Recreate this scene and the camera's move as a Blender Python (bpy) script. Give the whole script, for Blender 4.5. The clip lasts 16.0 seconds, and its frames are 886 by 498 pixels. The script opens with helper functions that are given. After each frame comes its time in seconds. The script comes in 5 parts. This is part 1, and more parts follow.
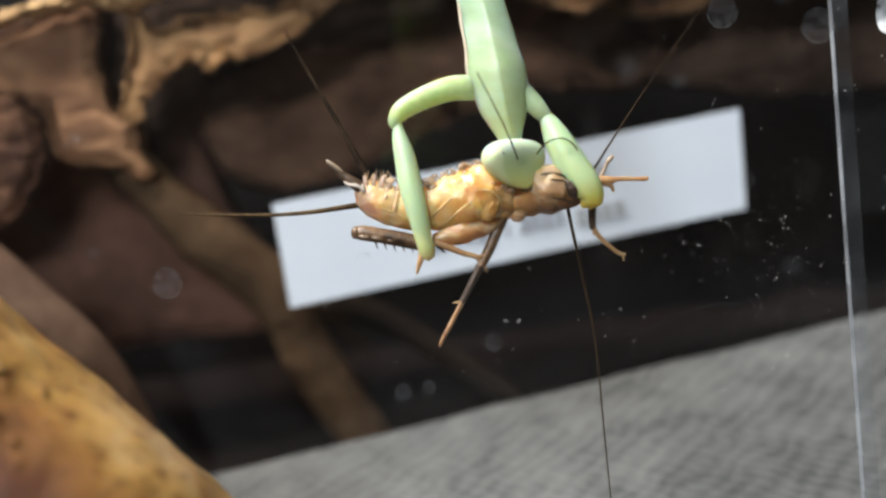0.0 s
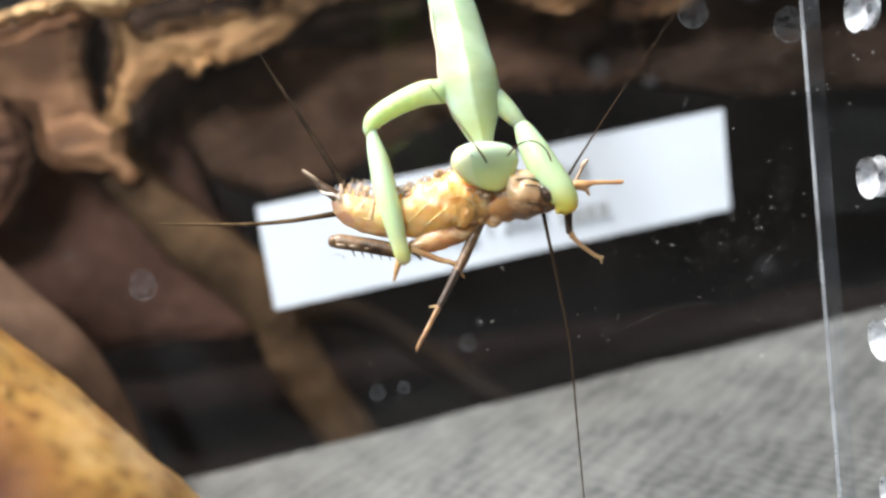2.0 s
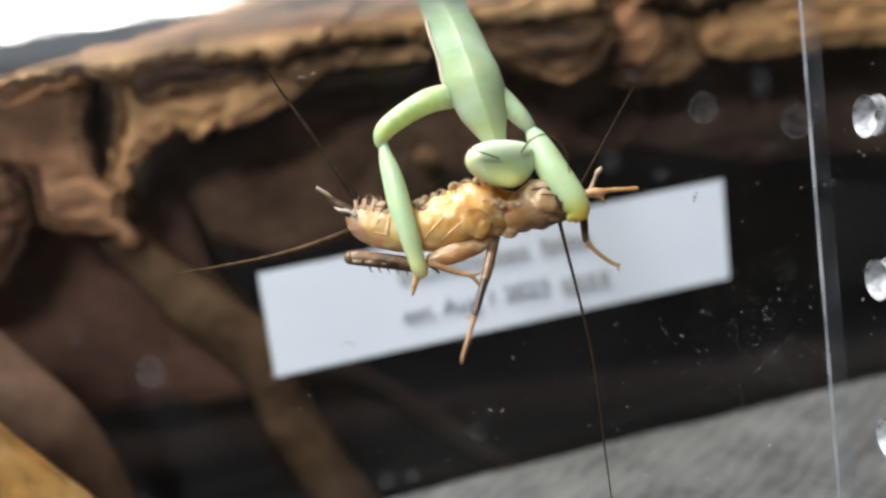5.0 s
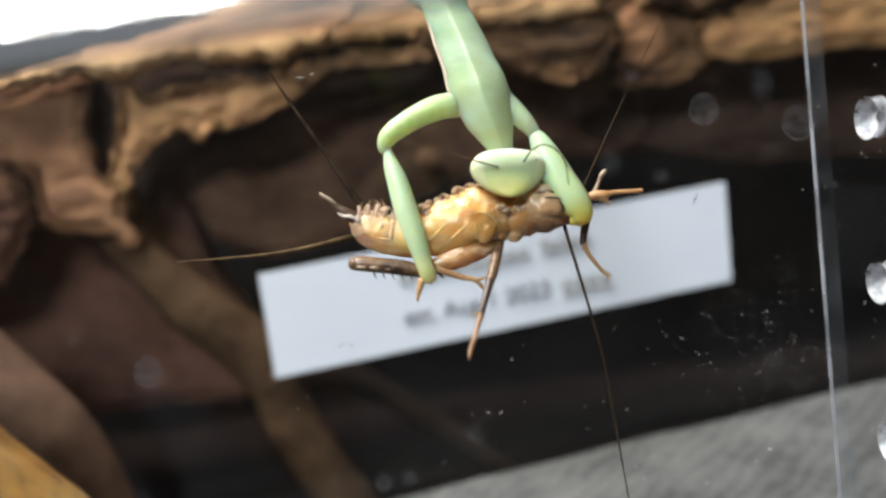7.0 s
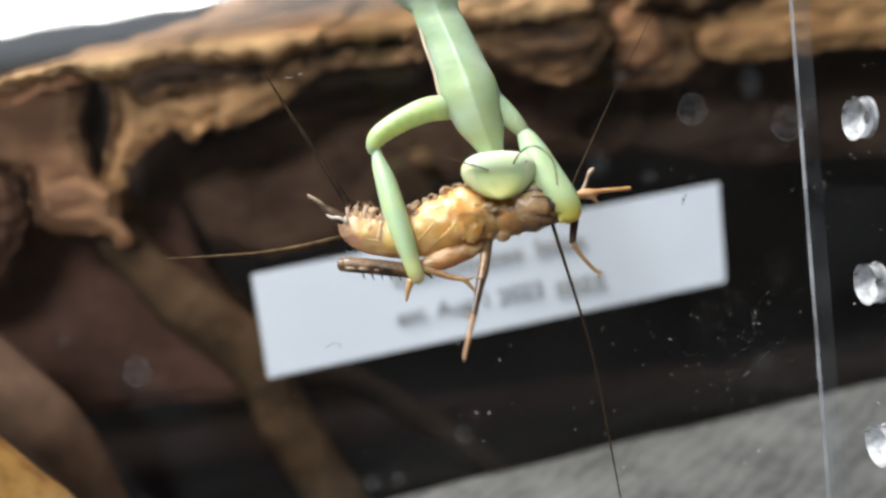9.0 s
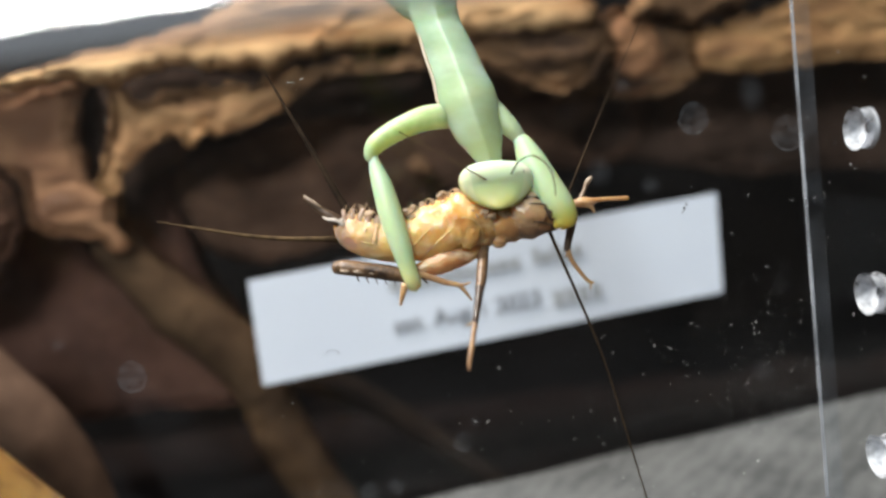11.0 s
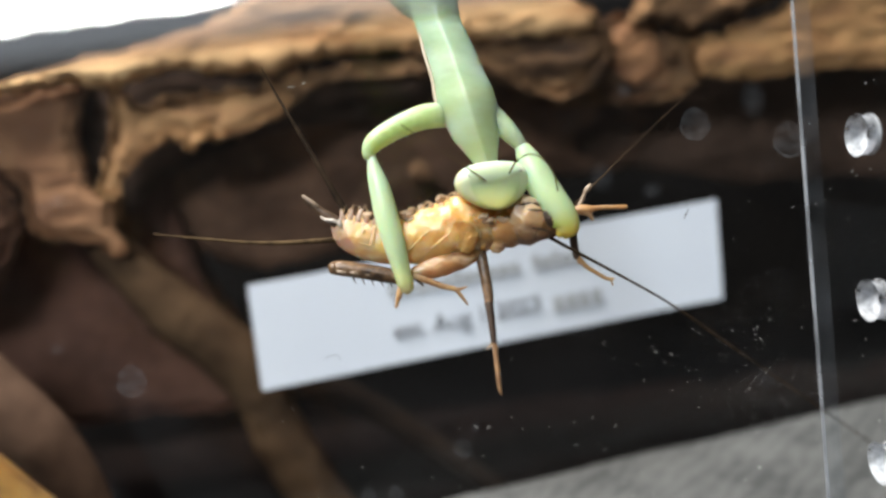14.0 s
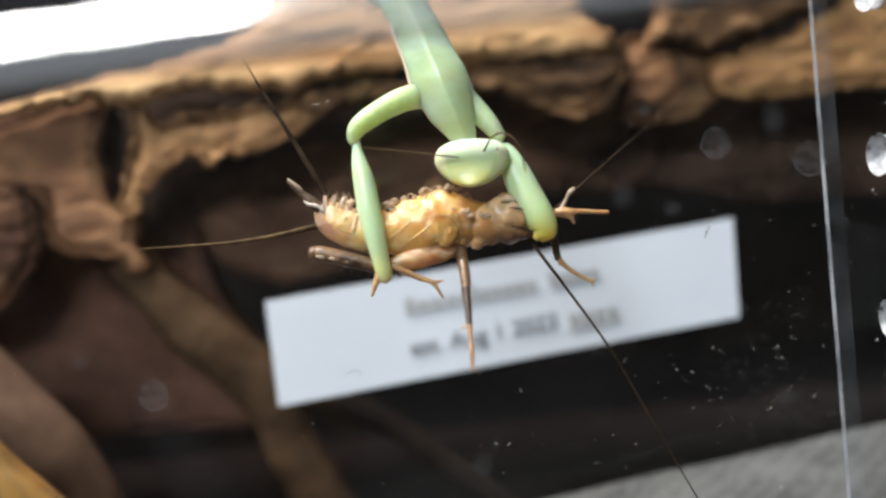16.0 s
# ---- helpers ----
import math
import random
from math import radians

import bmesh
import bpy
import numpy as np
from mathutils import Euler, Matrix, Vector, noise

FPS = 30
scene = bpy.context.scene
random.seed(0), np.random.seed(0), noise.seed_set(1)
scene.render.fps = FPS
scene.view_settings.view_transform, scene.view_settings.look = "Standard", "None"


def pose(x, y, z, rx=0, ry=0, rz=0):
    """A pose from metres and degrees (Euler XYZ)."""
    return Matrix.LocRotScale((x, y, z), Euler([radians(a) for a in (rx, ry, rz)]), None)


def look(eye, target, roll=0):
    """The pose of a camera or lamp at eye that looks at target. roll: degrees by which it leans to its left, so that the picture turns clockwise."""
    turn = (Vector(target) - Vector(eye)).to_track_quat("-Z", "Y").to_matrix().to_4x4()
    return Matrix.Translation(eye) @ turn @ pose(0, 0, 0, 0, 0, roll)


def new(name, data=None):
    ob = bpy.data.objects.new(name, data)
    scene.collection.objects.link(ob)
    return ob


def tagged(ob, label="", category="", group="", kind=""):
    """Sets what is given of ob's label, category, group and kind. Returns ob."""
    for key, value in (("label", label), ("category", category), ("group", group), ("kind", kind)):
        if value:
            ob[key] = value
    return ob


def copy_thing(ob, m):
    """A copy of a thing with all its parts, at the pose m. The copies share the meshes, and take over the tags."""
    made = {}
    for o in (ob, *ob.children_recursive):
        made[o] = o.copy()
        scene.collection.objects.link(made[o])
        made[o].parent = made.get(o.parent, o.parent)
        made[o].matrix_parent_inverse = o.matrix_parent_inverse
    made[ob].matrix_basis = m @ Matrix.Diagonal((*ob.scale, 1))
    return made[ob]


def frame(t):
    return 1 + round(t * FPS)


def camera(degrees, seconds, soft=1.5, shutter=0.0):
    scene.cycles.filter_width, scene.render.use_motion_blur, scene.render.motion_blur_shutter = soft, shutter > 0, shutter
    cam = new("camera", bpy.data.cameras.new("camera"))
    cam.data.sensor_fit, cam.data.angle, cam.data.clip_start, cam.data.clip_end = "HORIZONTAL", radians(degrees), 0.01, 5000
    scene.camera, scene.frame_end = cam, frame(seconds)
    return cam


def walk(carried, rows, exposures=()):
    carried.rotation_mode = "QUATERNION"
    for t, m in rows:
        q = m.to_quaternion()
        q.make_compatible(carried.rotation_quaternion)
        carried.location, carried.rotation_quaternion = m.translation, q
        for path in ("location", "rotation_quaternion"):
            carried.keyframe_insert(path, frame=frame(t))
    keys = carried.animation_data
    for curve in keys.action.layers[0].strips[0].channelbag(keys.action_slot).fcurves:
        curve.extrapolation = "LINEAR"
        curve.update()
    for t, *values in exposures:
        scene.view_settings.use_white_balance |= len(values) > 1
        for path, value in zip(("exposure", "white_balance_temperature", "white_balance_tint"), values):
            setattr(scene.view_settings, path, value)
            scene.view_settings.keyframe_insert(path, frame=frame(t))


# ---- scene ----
LENS = 59.7
CAMERA_ROWS = [
    (0.0, -0.0, -0.0, 0.06, -4.9, 6.4, -0.0), (0.5, 0.00094, -0.00021, 0.05976, -4.506, 6.557, 0.17),
    (1.0, 0.00227, -0.00026, 0.05977, -4.671, 6.594, 0.106), (1.5, 0.00239, -0.00016, 0.05963, -4.674, 6.561, -0.064),
    (2.0, 0.00425, -0.00036, 0.05925, -4.611, 6.705, 0.468), (2.5, 0.00445, -0.00033, 0.05912, -4.557, 6.863, 0.69),
    (3.0, 0.00464, -0.00012, 0.05949, -4.56, 6.885, 0.618), (3.5, 0.0041, -9e-05, 0.06, -4.363, 6.715, 0.346),
    (4.0, 0.00165, -0.00011, 0.06337, -3.754, 6.322, -0.453), (4.5, 0.00133, 4e-05, 0.06839, -3.321, 6.058, -0.89),
    (7.0, 0.00234, 0.00052, 0.06821, -3.009, 5.863, -0.393), (7.5, 0.00239, 0.0008, 0.06863, -3.169, 5.725, -0.605),
    (8.0, 0.00234, 0.0009, 0.06852, -3.196, 5.653, -0.749), (8.5, 0.00303, 0.00079, 0.06801, -2.949, 5.594, -0.581),
    (9.0, 0.00436, 0.00048, 0.0679, -2.91, 5.755, -0.091), (11.5, 0.00315, 0.00102, 0.06751, -2.127, 5.209, -0.756),
    (12.0, 0.00316, 0.00101, 0.0685, -2.317, 5.222, -0.78), (12.5, 0.00309, 0.0012, 0.06834, -2.19, 5.128, -0.795),
    (13.0, 0.00399, 0.00108, 0.06764, -1.946, 5.098, -0.519), (13.5, 0.00338, 0.00111, 0.06767, -1.928, 5.128, -0.603),
    (14.0, 0.00281, 0.00116, 0.06745, -1.768, 5.046, -0.839), (14.5, 0.00285, 0.00141, 0.06738, -1.816, 5.082, -0.768),
    (15.0, 0.00196, 0.00137, 0.06754, -1.548, 5.017, -0.95), (15.5, 0.00218, 0.00106, 0.06723, -1.207, 4.849, -0.676),
    (16.0, 0.00091, 0.00059, 0.0674, -0.373, 4.721, -0.317),
]

cam = camera(LENS, 16.0, soft=2.6, shutter=0.5)
cam.data.dof.use_dof = True
cam.data.dof.focus_distance = 0.094
cam.data.dof.aperture_fstop = 8.5
walk(cam, [(t, pose(x, y, z, 90 + pitch, roll, yaw)) for t, x, y, z, pitch, roll, yaw in CAMERA_ROWS], [(0.0, 0.07), (0.5, 0.2), (1.0, 0.39), (1.5, 0.49), (2.0, 0.65), (2.5, 0.57), (3.0, 0.53), (3.5, 0.51), (4.0, 0.1), (4.5, 0.05), (7.0, 0.05), (16.0, 0.05)])

# ---- light ----
world = bpy.data.worlds.new("room_air")
scene.world = world
world.use_nodes = True
world.node_tree.nodes["Background"].inputs["Color"].default_value = (0.5, 0.55, 0.62, 1)
world.node_tree.nodes["Background"].inputs["Strength"].default_value = 0.1


def area_lamp(name, eye, target, wide, high, watts, colour):
    data = bpy.data.lights.new(name, "AREA")
    data.shape, data.size, data.size_y, data.energy, data.color = "RECTANGLE", wide, high, watts, colour
    ob = new(name, data)
    ob.matrix_basis = look(eye, target)
    return ob


TABLE_TOP = -0.04
# three heads of a desk lamp above the cage, and an added unseen fill behind the viewer
for x, wide in ((-0.285, 0.1), (-0.185, 0.054), (-0.130, 0.04)):
    area_lamp("desk_lamp_light", (x, 0.037, 0.52), (x * 0.8, 0.075, 0.09), wide, 0.1, 28 * wide, (1.0, 0.97, 0.93))
area_lamp("front_fill_light", (-0.6, -1.45, 1.2), (0, 0.1, 0.05), 0.9, 0.6, 50.0, (0.84, 0.93, 1.0))


# ---- materials ----
def shader(name):
    m = bpy.data.materials.new(name)
    m.use_nodes = True
    nt = m.node_tree
    return m, nt, nt.nodes["Principled BSDF"], nt.nodes["Material Output"]


def surface(name, dark, light, scale, rough=0.5, bump=0.2, fine=6.0, metal=0.0, subsurface=0.0, radius=0.002, stretch=(1, 1, 1), clear=0.0, distance=0.0002, spots=None):
    """Two colours mixed by noise at two sizes, with relief from the finer one; scale counts blotches a metre."""
    m, nt, bsdf, out = shader(name)
    n, l = nt.nodes, nt.links
    tc, mp = n.new("ShaderNodeTexCoord"), n.new("ShaderNodeMapping")
    mp.inputs["Scale"].default_value = stretch
    l.new(tc.outputs["Object"], mp.inputs["Vector"])
    a, b = n.new("ShaderNodeTexNoise"), n.new("ShaderNodeTexNoise")
    a.inputs["Scale"].default_value, b.inputs["Scale"].default_value = scale, scale * fine
    a.inputs["Detail"].default_value, b.inputs["Detail"].default_value = 4, 5
    add = n.new("ShaderNodeMath")
    add.operation = "MULTIPLY_ADD"
    add.inputs[1].default_value = 0.4
    sub = n.new("ShaderNodeMath")
    sub.operation, sub.inputs[1].default_value = "SUBTRACT", 0.2
    for t in (a, b):
        l.new(mp.outputs[0], t.inputs["Vector"])
    l.new(b.outputs["Fac"], add.inputs[0])
    l.new(a.outputs["Fac"], add.inputs[2])
    l.new(add.outputs[0], sub.inputs[0])
    ramp = n.new("ShaderNodeValToRGB")
    ramp.color_ramp.elements[0].position, ramp.color_ramp.elements[1].position = 0.3, 0.68
    ramp.color_ramp.elements[0].color, ramp.color_ramp.elements[1].color = (*dark, 1), (*light, 1)
    l.new(sub.outputs[0], ramp.inputs["Fac"])
    colour = ramp.outputs["Color"]
    if spots:
        v = n.new("ShaderNodeTexNoise")
        v.inputs["Scale"].default_value, v.inputs["Detail"].default_value = spots[0], 3
        l.new(mp.outputs[0], v.inputs["Vector"])
        r2 = n.new("ShaderNodeValToRGB")
        r2.color_ramp.elements[0].position, r2.color_ramp.elements[1].position = spots[1], spots[1] + (spots[3] if len(spots) > 3 else 0.08)
        l.new(v.outputs["Fac"], r2.inputs["Fac"])
        mix = n.new("ShaderNodeMix")
        mix.data_type = "RGBA"
        l.new(r2.outputs["Color"], mix.inputs["Factor"])
        l.new(colour, mix.inputs["A"])
        mix.inputs["B"].default_value = (*spots[2], 1)
        colour = mix.outputs["Result"]
    l.new(colour, bsdf.inputs["Base Color"])
    bm_ = n.new("ShaderNodeBump")
    bm_.inputs["Strength"].default_value, bm_.inputs["Distance"].default_value = bump, distance
    l.new(b.outputs["Fac"], bm_.inputs["Height"])
    l.new(bm_.outputs["Normal"], bsdf.inputs["Normal"])
    bsdf.inputs["Roughness"].default_value, bsdf.inputs["Metallic"].default_value = rough, metal
    bsdf.inputs["Specular IOR Level"].default_value = 0.12 if rough >= 0.8 else 0.5
    bsdf.inputs["Subsurface Weight"].default_value = subsurface
    bsdf.inputs["Subsurface Radius"].default_value = (1.0, 0.8, 0.4)
    bsdf.inputs["Subsurface Scale"].default_value = radius
    if clear:
        glass = n.new("ShaderNodeBsdfTransparent")
        mx = n.new("ShaderNodeMixShader")
        mx.inputs["Fac"].default_value = clear
        l.new(bsdf.outputs[0], mx.inputs[1])
        l.new(glass.outputs[0], mx.inputs[2])
        l.new(mx.outputs[0], out.inputs["Surface"])
    return m


def acrylic(name, tint, gloss, rough, haze=0.0, mottle=0.0):
    """A clear sheet: what lies behind, a thin gloss, a little white haze."""
    m, nt, bsdf, out = shader(name)
    n, l = nt.nodes, nt.links
    n.remove(bsdf)
    tr, gl, df = n.new("ShaderNodeBsdfTransparent"), n.new("ShaderNodeBsdfGlossy"), n.new("ShaderNodeBsdfDiffuse")
    tr.inputs["Color"].default_value = (*tint, 1)
    gl.inputs["Roughness"].default_value = rough
    df.inputs["Color"].default_value = (0.8, 0.82, 0.85, 1)
    m1, m2 = n.new("ShaderNodeMixShader"), n.new("ShaderNodeMixShader")
    m1.inputs["Fac"].default_value, m2.inputs["Fac"].default_value = gloss, haze
    if mottle:
        tc, noi, ramp = n.new("ShaderNodeTexCoord"), n.new("ShaderNodeTexNoise"), n.new("ShaderNodeMapRange")
        noi.inputs["Scale"].default_value, noi.inputs["Detail"].default_value = mottle, 4
        ramp.inputs["From Min"].default_value, ramp.inputs["From Max"].default_value = 0.35, 0.7
        ramp.inputs["To Min"].default_value, ramp.inputs["To Max"].default_value = haze * 0.25, haze * 1.8
        l.new(tc.outputs["Object"], noi.inputs["Vector"])
        l.new(noi.outputs["Fac"], ramp.inputs["Value"])
        l.new(ramp.outputs[0], m2.inputs["Fac"])
    l.new(tr.outputs[0], m1.inputs[1])
    l.new(gl.outputs[0], m1.inputs[2])
    l.new(m1.outputs[0], m2.inputs[1])
    l.new(df.outputs[0], m2.inputs[2])
    l.new(m2.outputs[0], out.inputs["Surface"])
    return m


def smear(name, haze):
    """A film of grease that thins out towards its rim, one unit from its middle."""
    m, nt, bsdf, out = shader(name)
    n, l = nt.nodes, nt.links
    n.remove(bsdf)
    tr, df, mx = n.new("ShaderNodeBsdfTransparent"), n.new("ShaderNodeBsdfDiffuse"), n.new("ShaderNodeMixShader")
    df.inputs["Color"].default_value = (0.8, 0.82, 0.85, 1)
    tc, far, noi, mul, ramp = n.new("ShaderNodeTexCoord"), n.new("ShaderNodeVectorMath"), n.new("ShaderNodeTexNoise"), n.new("ShaderNodeMath"), n.new("ShaderNodeMapRange")
    far.operation, mul.operation = "LENGTH", "MULTIPLY"
    noi.inputs["Scale"].default_value, noi.inputs["Detail"].default_value = 2.5, 3
    ramp.inputs["From Min"].default_value, ramp.inputs["From Max"].default_value = 1.0, 0.2
    ramp.inputs["To Min"].default_value, ramp.inputs["To Max"].default_value = 0.0, haze * 2
    l.new(tc.outputs["Object"], far.inputs[0])
    l.new(tc.outputs["Object"], noi.inputs["Vector"])
    l.new(far.outputs["Value"], ramp.inputs["Value"])
    l.new(ramp.outputs[0], mul.inputs[0])
    l.new(noi.outputs["Fac"], mul.inputs[1])
    l.new(mul.outputs[0], mx.inputs["Fac"])
    l.new(tr.outputs[0], mx.inputs[1])
    l.new(df.outputs[0], mx.inputs[2])
    l.new(mx.outputs[0], out.inputs["Surface"])
    return m


def pigment(name, stops, start, end, rough=0.32, scale=350, mottle=0.25, bump=0.15, radius=0.003, fleck=None):
    """Skin whose colour changes along the body, from start to end (in the part's own space), with a fine mottle."""
    m, nt, bsdf, out = shader(name)
    n, l = nt.nodes, nt.links
    tc, dot, ramp, noi = n.new("ShaderNodeTexCoord"), n.new("ShaderNodeVectorMath"), n.new("ShaderNodeValToRGB"), n.new("ShaderNodeTexNoise")
    way = end - start
    sub = n.new("ShaderNodeVectorMath")
    sub.operation, dot.operation = "SUBTRACT", "DOT_PRODUCT"
    sub.inputs[1].default_value = start
    dot.inputs[1].default_value = way / way.length_squared
    noi.inputs["Scale"].default_value, noi.inputs["Detail"].default_value = scale, 4
    l.new(tc.outputs["Object"], sub.inputs[0])
    l.new(tc.outputs["Object"], noi.inputs["Vector"])
    l.new(sub.outputs[0], dot.inputs[0])
    add, off = n.new("ShaderNodeMath"), n.new("ShaderNodeMath")
    add.operation, add.inputs[1].default_value = "MULTIPLY_ADD", mottle
    off.operation, off.inputs[1].default_value = "SUBTRACT", mottle / 2
    l.new(noi.outputs["Fac"], add.inputs[0])
    l.new(dot.outputs["Value"], add.inputs[2])
    l.new(add.outputs[0], off.inputs[0])
    e = ramp.color_ramp.elements
    while len(e) < len(stops):
        e.new(0.5)
    for k_, (at_, colour) in enumerate(stops):
        e[k_].position, e[k_].color = at_, (*colour, 1)
    l.new(off.outputs[0], ramp.inputs["Fac"])
    colour = ramp.outputs["Color"]
    if fleck:
        n2, r2, mix = n.new("ShaderNodeTexNoise"), n.new("ShaderNodeValToRGB"), n.new("ShaderNodeMix")
        mp = n.new("ShaderNodeMapping")
        mp.inputs["Rotation"].default_value, mp.inputs["Scale"].default_value = (0, 0, -0.6), (0.45, 1.3, 1)
        n2.inputs["Scale"].default_value, n2.inputs["Detail"].default_value = fleck[1], 5
        l.new(tc.outputs["Object"], mp.inputs["Vector"])
        l.new(mp.outputs[0], n2.inputs["Vector"])
        r2.color_ramp.elements[0].position, r2.color_ramp.elements[1].position = fleck[2], fleck[3]
        mix.data_type = "RGBA"
        l.new(n2.outputs["Fac"], r2.inputs["Fac"])
        l.new(r2.outputs["Color"], mix.inputs["Factor"])
        l.new(colour, mix.inputs["A"])
        mix.inputs["B"].default_value = (*fleck[0], 1)
        colour = mix.outputs["Result"]
    l.new(colour, bsdf.inputs["Base Color"])
    bp = n.new("ShaderNodeBump")
    bp.inputs["Strength"].default_value, bp.inputs["Distance"].default_value = bump, 0.0003
    l.new(noi.outputs["Fac"], bp.inputs["Height"])
    l.new(bp.outputs["Normal"], bsdf.inputs["Normal"])
    bsdf.inputs["Roughness"].default_value = rough
    bsdf.inputs["Subsurface Weight"].default_value, bsdf.inputs["Subsurface Scale"].default_value = 0.9, radius
    bsdf.inputs["Subsurface Radius"].default_value = (1.0, 0.7, 0.35)
    return m


def woven(name):
    """Grey cloth: two crossed sets of threads and a mottle."""
    m, nt, bsdf, out = shader(name)
    n, l = nt.nodes, nt.links
    tc = n.new("ShaderNodeTexCoord")
    waves = []
    for turn, size, bend in ((0.85, 100, 6.0), (2.3, 150, 6.0)):
        mp, w = n.new("ShaderNodeMapping"), n.new("ShaderNodeTexWave")
        mp.inputs["Rotation"].default_value = (0, 0, turn)
        w.inputs["Scale"].default_value, w.inputs["Distortion"].default_value = size, bend
        w.inputs["Detail"].default_value, w.inputs["Detail Scale"].default_value = 3, 1.5
        l.new(tc.outputs["Object"], mp.inputs["Vector"])
        l.new(mp.outputs[0], w.inputs["Vector"])
        waves.append(w)
    mul = n.new("ShaderNodeMath")
    mul.operation, mul.inputs[1].default_value = "MULTIPLY_ADD", 0.7
    l.new(waves[1].outputs["Fac"], mul.inputs[0])
    l.new(waves[0].outputs["Fac"], mul.inputs[2])
    noise_ = n.new("ShaderNodeTexNoise")
    noise_.inputs["Scale"].default_value, noise_.inputs["Detail"].default_value = 130, 8
    l.new(tc.outputs["Object"], noise_.inputs["Vector"])
    add = n.new("ShaderNodeMath")
    add.operation, add.inputs[1].default_value = "MULTIPLY_ADD", 1.0
    l.new(noise_.outputs["Fac"], add.inputs[0])
    soft_ = n.new("ShaderNodeMath")
    soft_.operation, soft_.inputs[1].default_value = "MULTIPLY", 0.19
    l.new(mul.outputs[0], soft_.inputs[0])
    l.new(soft_.outputs[0], add.inputs[2])
    ramp = n.new("ShaderNodeValToRGB")
    ramp.color_ramp.elements[0].position, ramp.color_ramp.elements[1].position = 0.25, 0.9
    ramp.color_ramp.elements[0].color, ramp.color_ramp.elements[1].color = (0.04, 0.042, 0.041, 1), (0.145, 0.145, 0.139, 1)
    l.new(add.outputs[0], ramp.inputs["Fac"])
    l.new(ramp.outputs["Color"], bsdf.inputs["Base Color"])
    bump = n.new("ShaderNodeBump")
    bump.inputs["Strength"].default_value, bump.inputs["Distance"].default_value = 0.2, 0.0003
    l.new(mul.outputs[0], bump.inputs["Height"])
    l.new(bump.outputs["Normal"], bsdf.inputs["Normal"])
    bsdf.inputs["Roughness"].default_value = 0.9
    return m


PLASTER = surface("taupe_plaster", (0.24, 0.22, 0.2), (0.3, 0.28, 0.25), 6, 0.9, 0.1)
BOARDS = surface("floor_boards", (0.2, 0.13, 0.08), (0.32, 0.22, 0.14), 5, 0.5, 0.1)
TABLE = surface("black_table_top", (0.006, 0.006, 0.007), (0.014, 0.013, 0.013), 60, 0.6, 0.1)
CLOTH = woven("grey_weave")
TUB = acrylic("clear_tub_plastic", (0.96, 0.96, 0.95), 0.025, 0.04, 0.0004)
PANE = acrylic("clear_acrylic", (0.98, 0.98, 0.98), 0.008, 0.02, 0.0004)
HAZY = acrylic("hazy_acrylic", (0.95, 0.96, 0.97), 0.012, 0.1, 0.02, 160)
EDGE = acrylic("acrylic_edge", (0.85, 0.87, 0.9), 0.12, 0.15, 0.22, 120)
RIM = acrylic("frosted_acrylic", (0.62, 0.58, 0.62), 0.03, 0.2, 0.26)
# the bevel's white haze paints a glow between the lamp highlights
BEVEL = acrylic("polished_bevel", (0.8, 0.78, 0.82), 0.2, 0.1, 0.2)
LID = acrylic("dark_tint", (0.16, 0.12, 0.12), 0.02, 0.2, 0.02)
DRILLED = acrylic("drilled_acrylic", (0.86, 0.88, 0.95), 0.1, 0.4, 0.42, 500)
SPOT = acrylic("dried_water", (1, 1, 1), 0.008, 0.3, 0.028, 900)
SPOT_EDGE = acrylic("dried_water_edge", (1, 1, 1), 0.02, 0.3, 0.05, 1200)
SMUDGE = smear("greasy_smudge", 0.028)
FIBRE = acrylic("fine_fibre", (1, 1, 1), 0.01, 0.4, 0.045)
DUST = surface("dust", (0.2, 0.2, 0.185), (0.75, 0.75, 0.7), 900, 0.9, 0.1)
DARK_DUST = surface("dark_dust", (0.03, 0.03, 0.03), (0.1, 0.1, 0.1), 500, 0.9, 0.1)
PAPER = surface("label_paper", (0.71, 0.75, 0.82), (0.76, 0.8, 0.86), 60, 0.8, 0.05)
INK = surface("printing_ink", (0.08, 0.08, 0.09), (0.13, 0.13, 0.14), 300, 0.7, 0.05)
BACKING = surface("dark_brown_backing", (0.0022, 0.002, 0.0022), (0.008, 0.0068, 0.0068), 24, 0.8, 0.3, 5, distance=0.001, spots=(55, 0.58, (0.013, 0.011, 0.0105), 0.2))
STUMP = surface("weathered_cork", (0.15, 0.073, 0.04), (0.42, 0.23, 0.122), 44, 0.9, 0.5, 5, stretch=(0.9, 1.1, 1), distance=0.0015, spots=(52, 0.5, (0.13, 0.064, 0.038), 0.25))
STUMP_LIGHT = surface("flaky_cork", (0.2, 0.095, 0.045), (0.68, 0.4, 0.19), 50, 0.88, 0.5, 5, stretch=(0.7, 1.2, 1), distance=0.0015, spots=(75, 0.5, (0.2, 0.1, 0.05), 0.2))
BLACK = surface("black_plastic", (0.005, 0.005, 0.005), (0.012, 0.011, 0.011), 40, 0.5, 0.1)
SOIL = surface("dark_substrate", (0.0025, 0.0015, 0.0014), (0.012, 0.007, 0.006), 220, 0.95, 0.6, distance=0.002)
CORK = surface("cork_bark", (0.42, 0.21, 0.09), (0.88, 0.58, 0.3), 55, 0.85, 0.5, 5, stretch=(0.45, 1.5, 1), distance=0.001, spots=(70, 0.52, (0.3, 0.14, 0.06), 0.2))
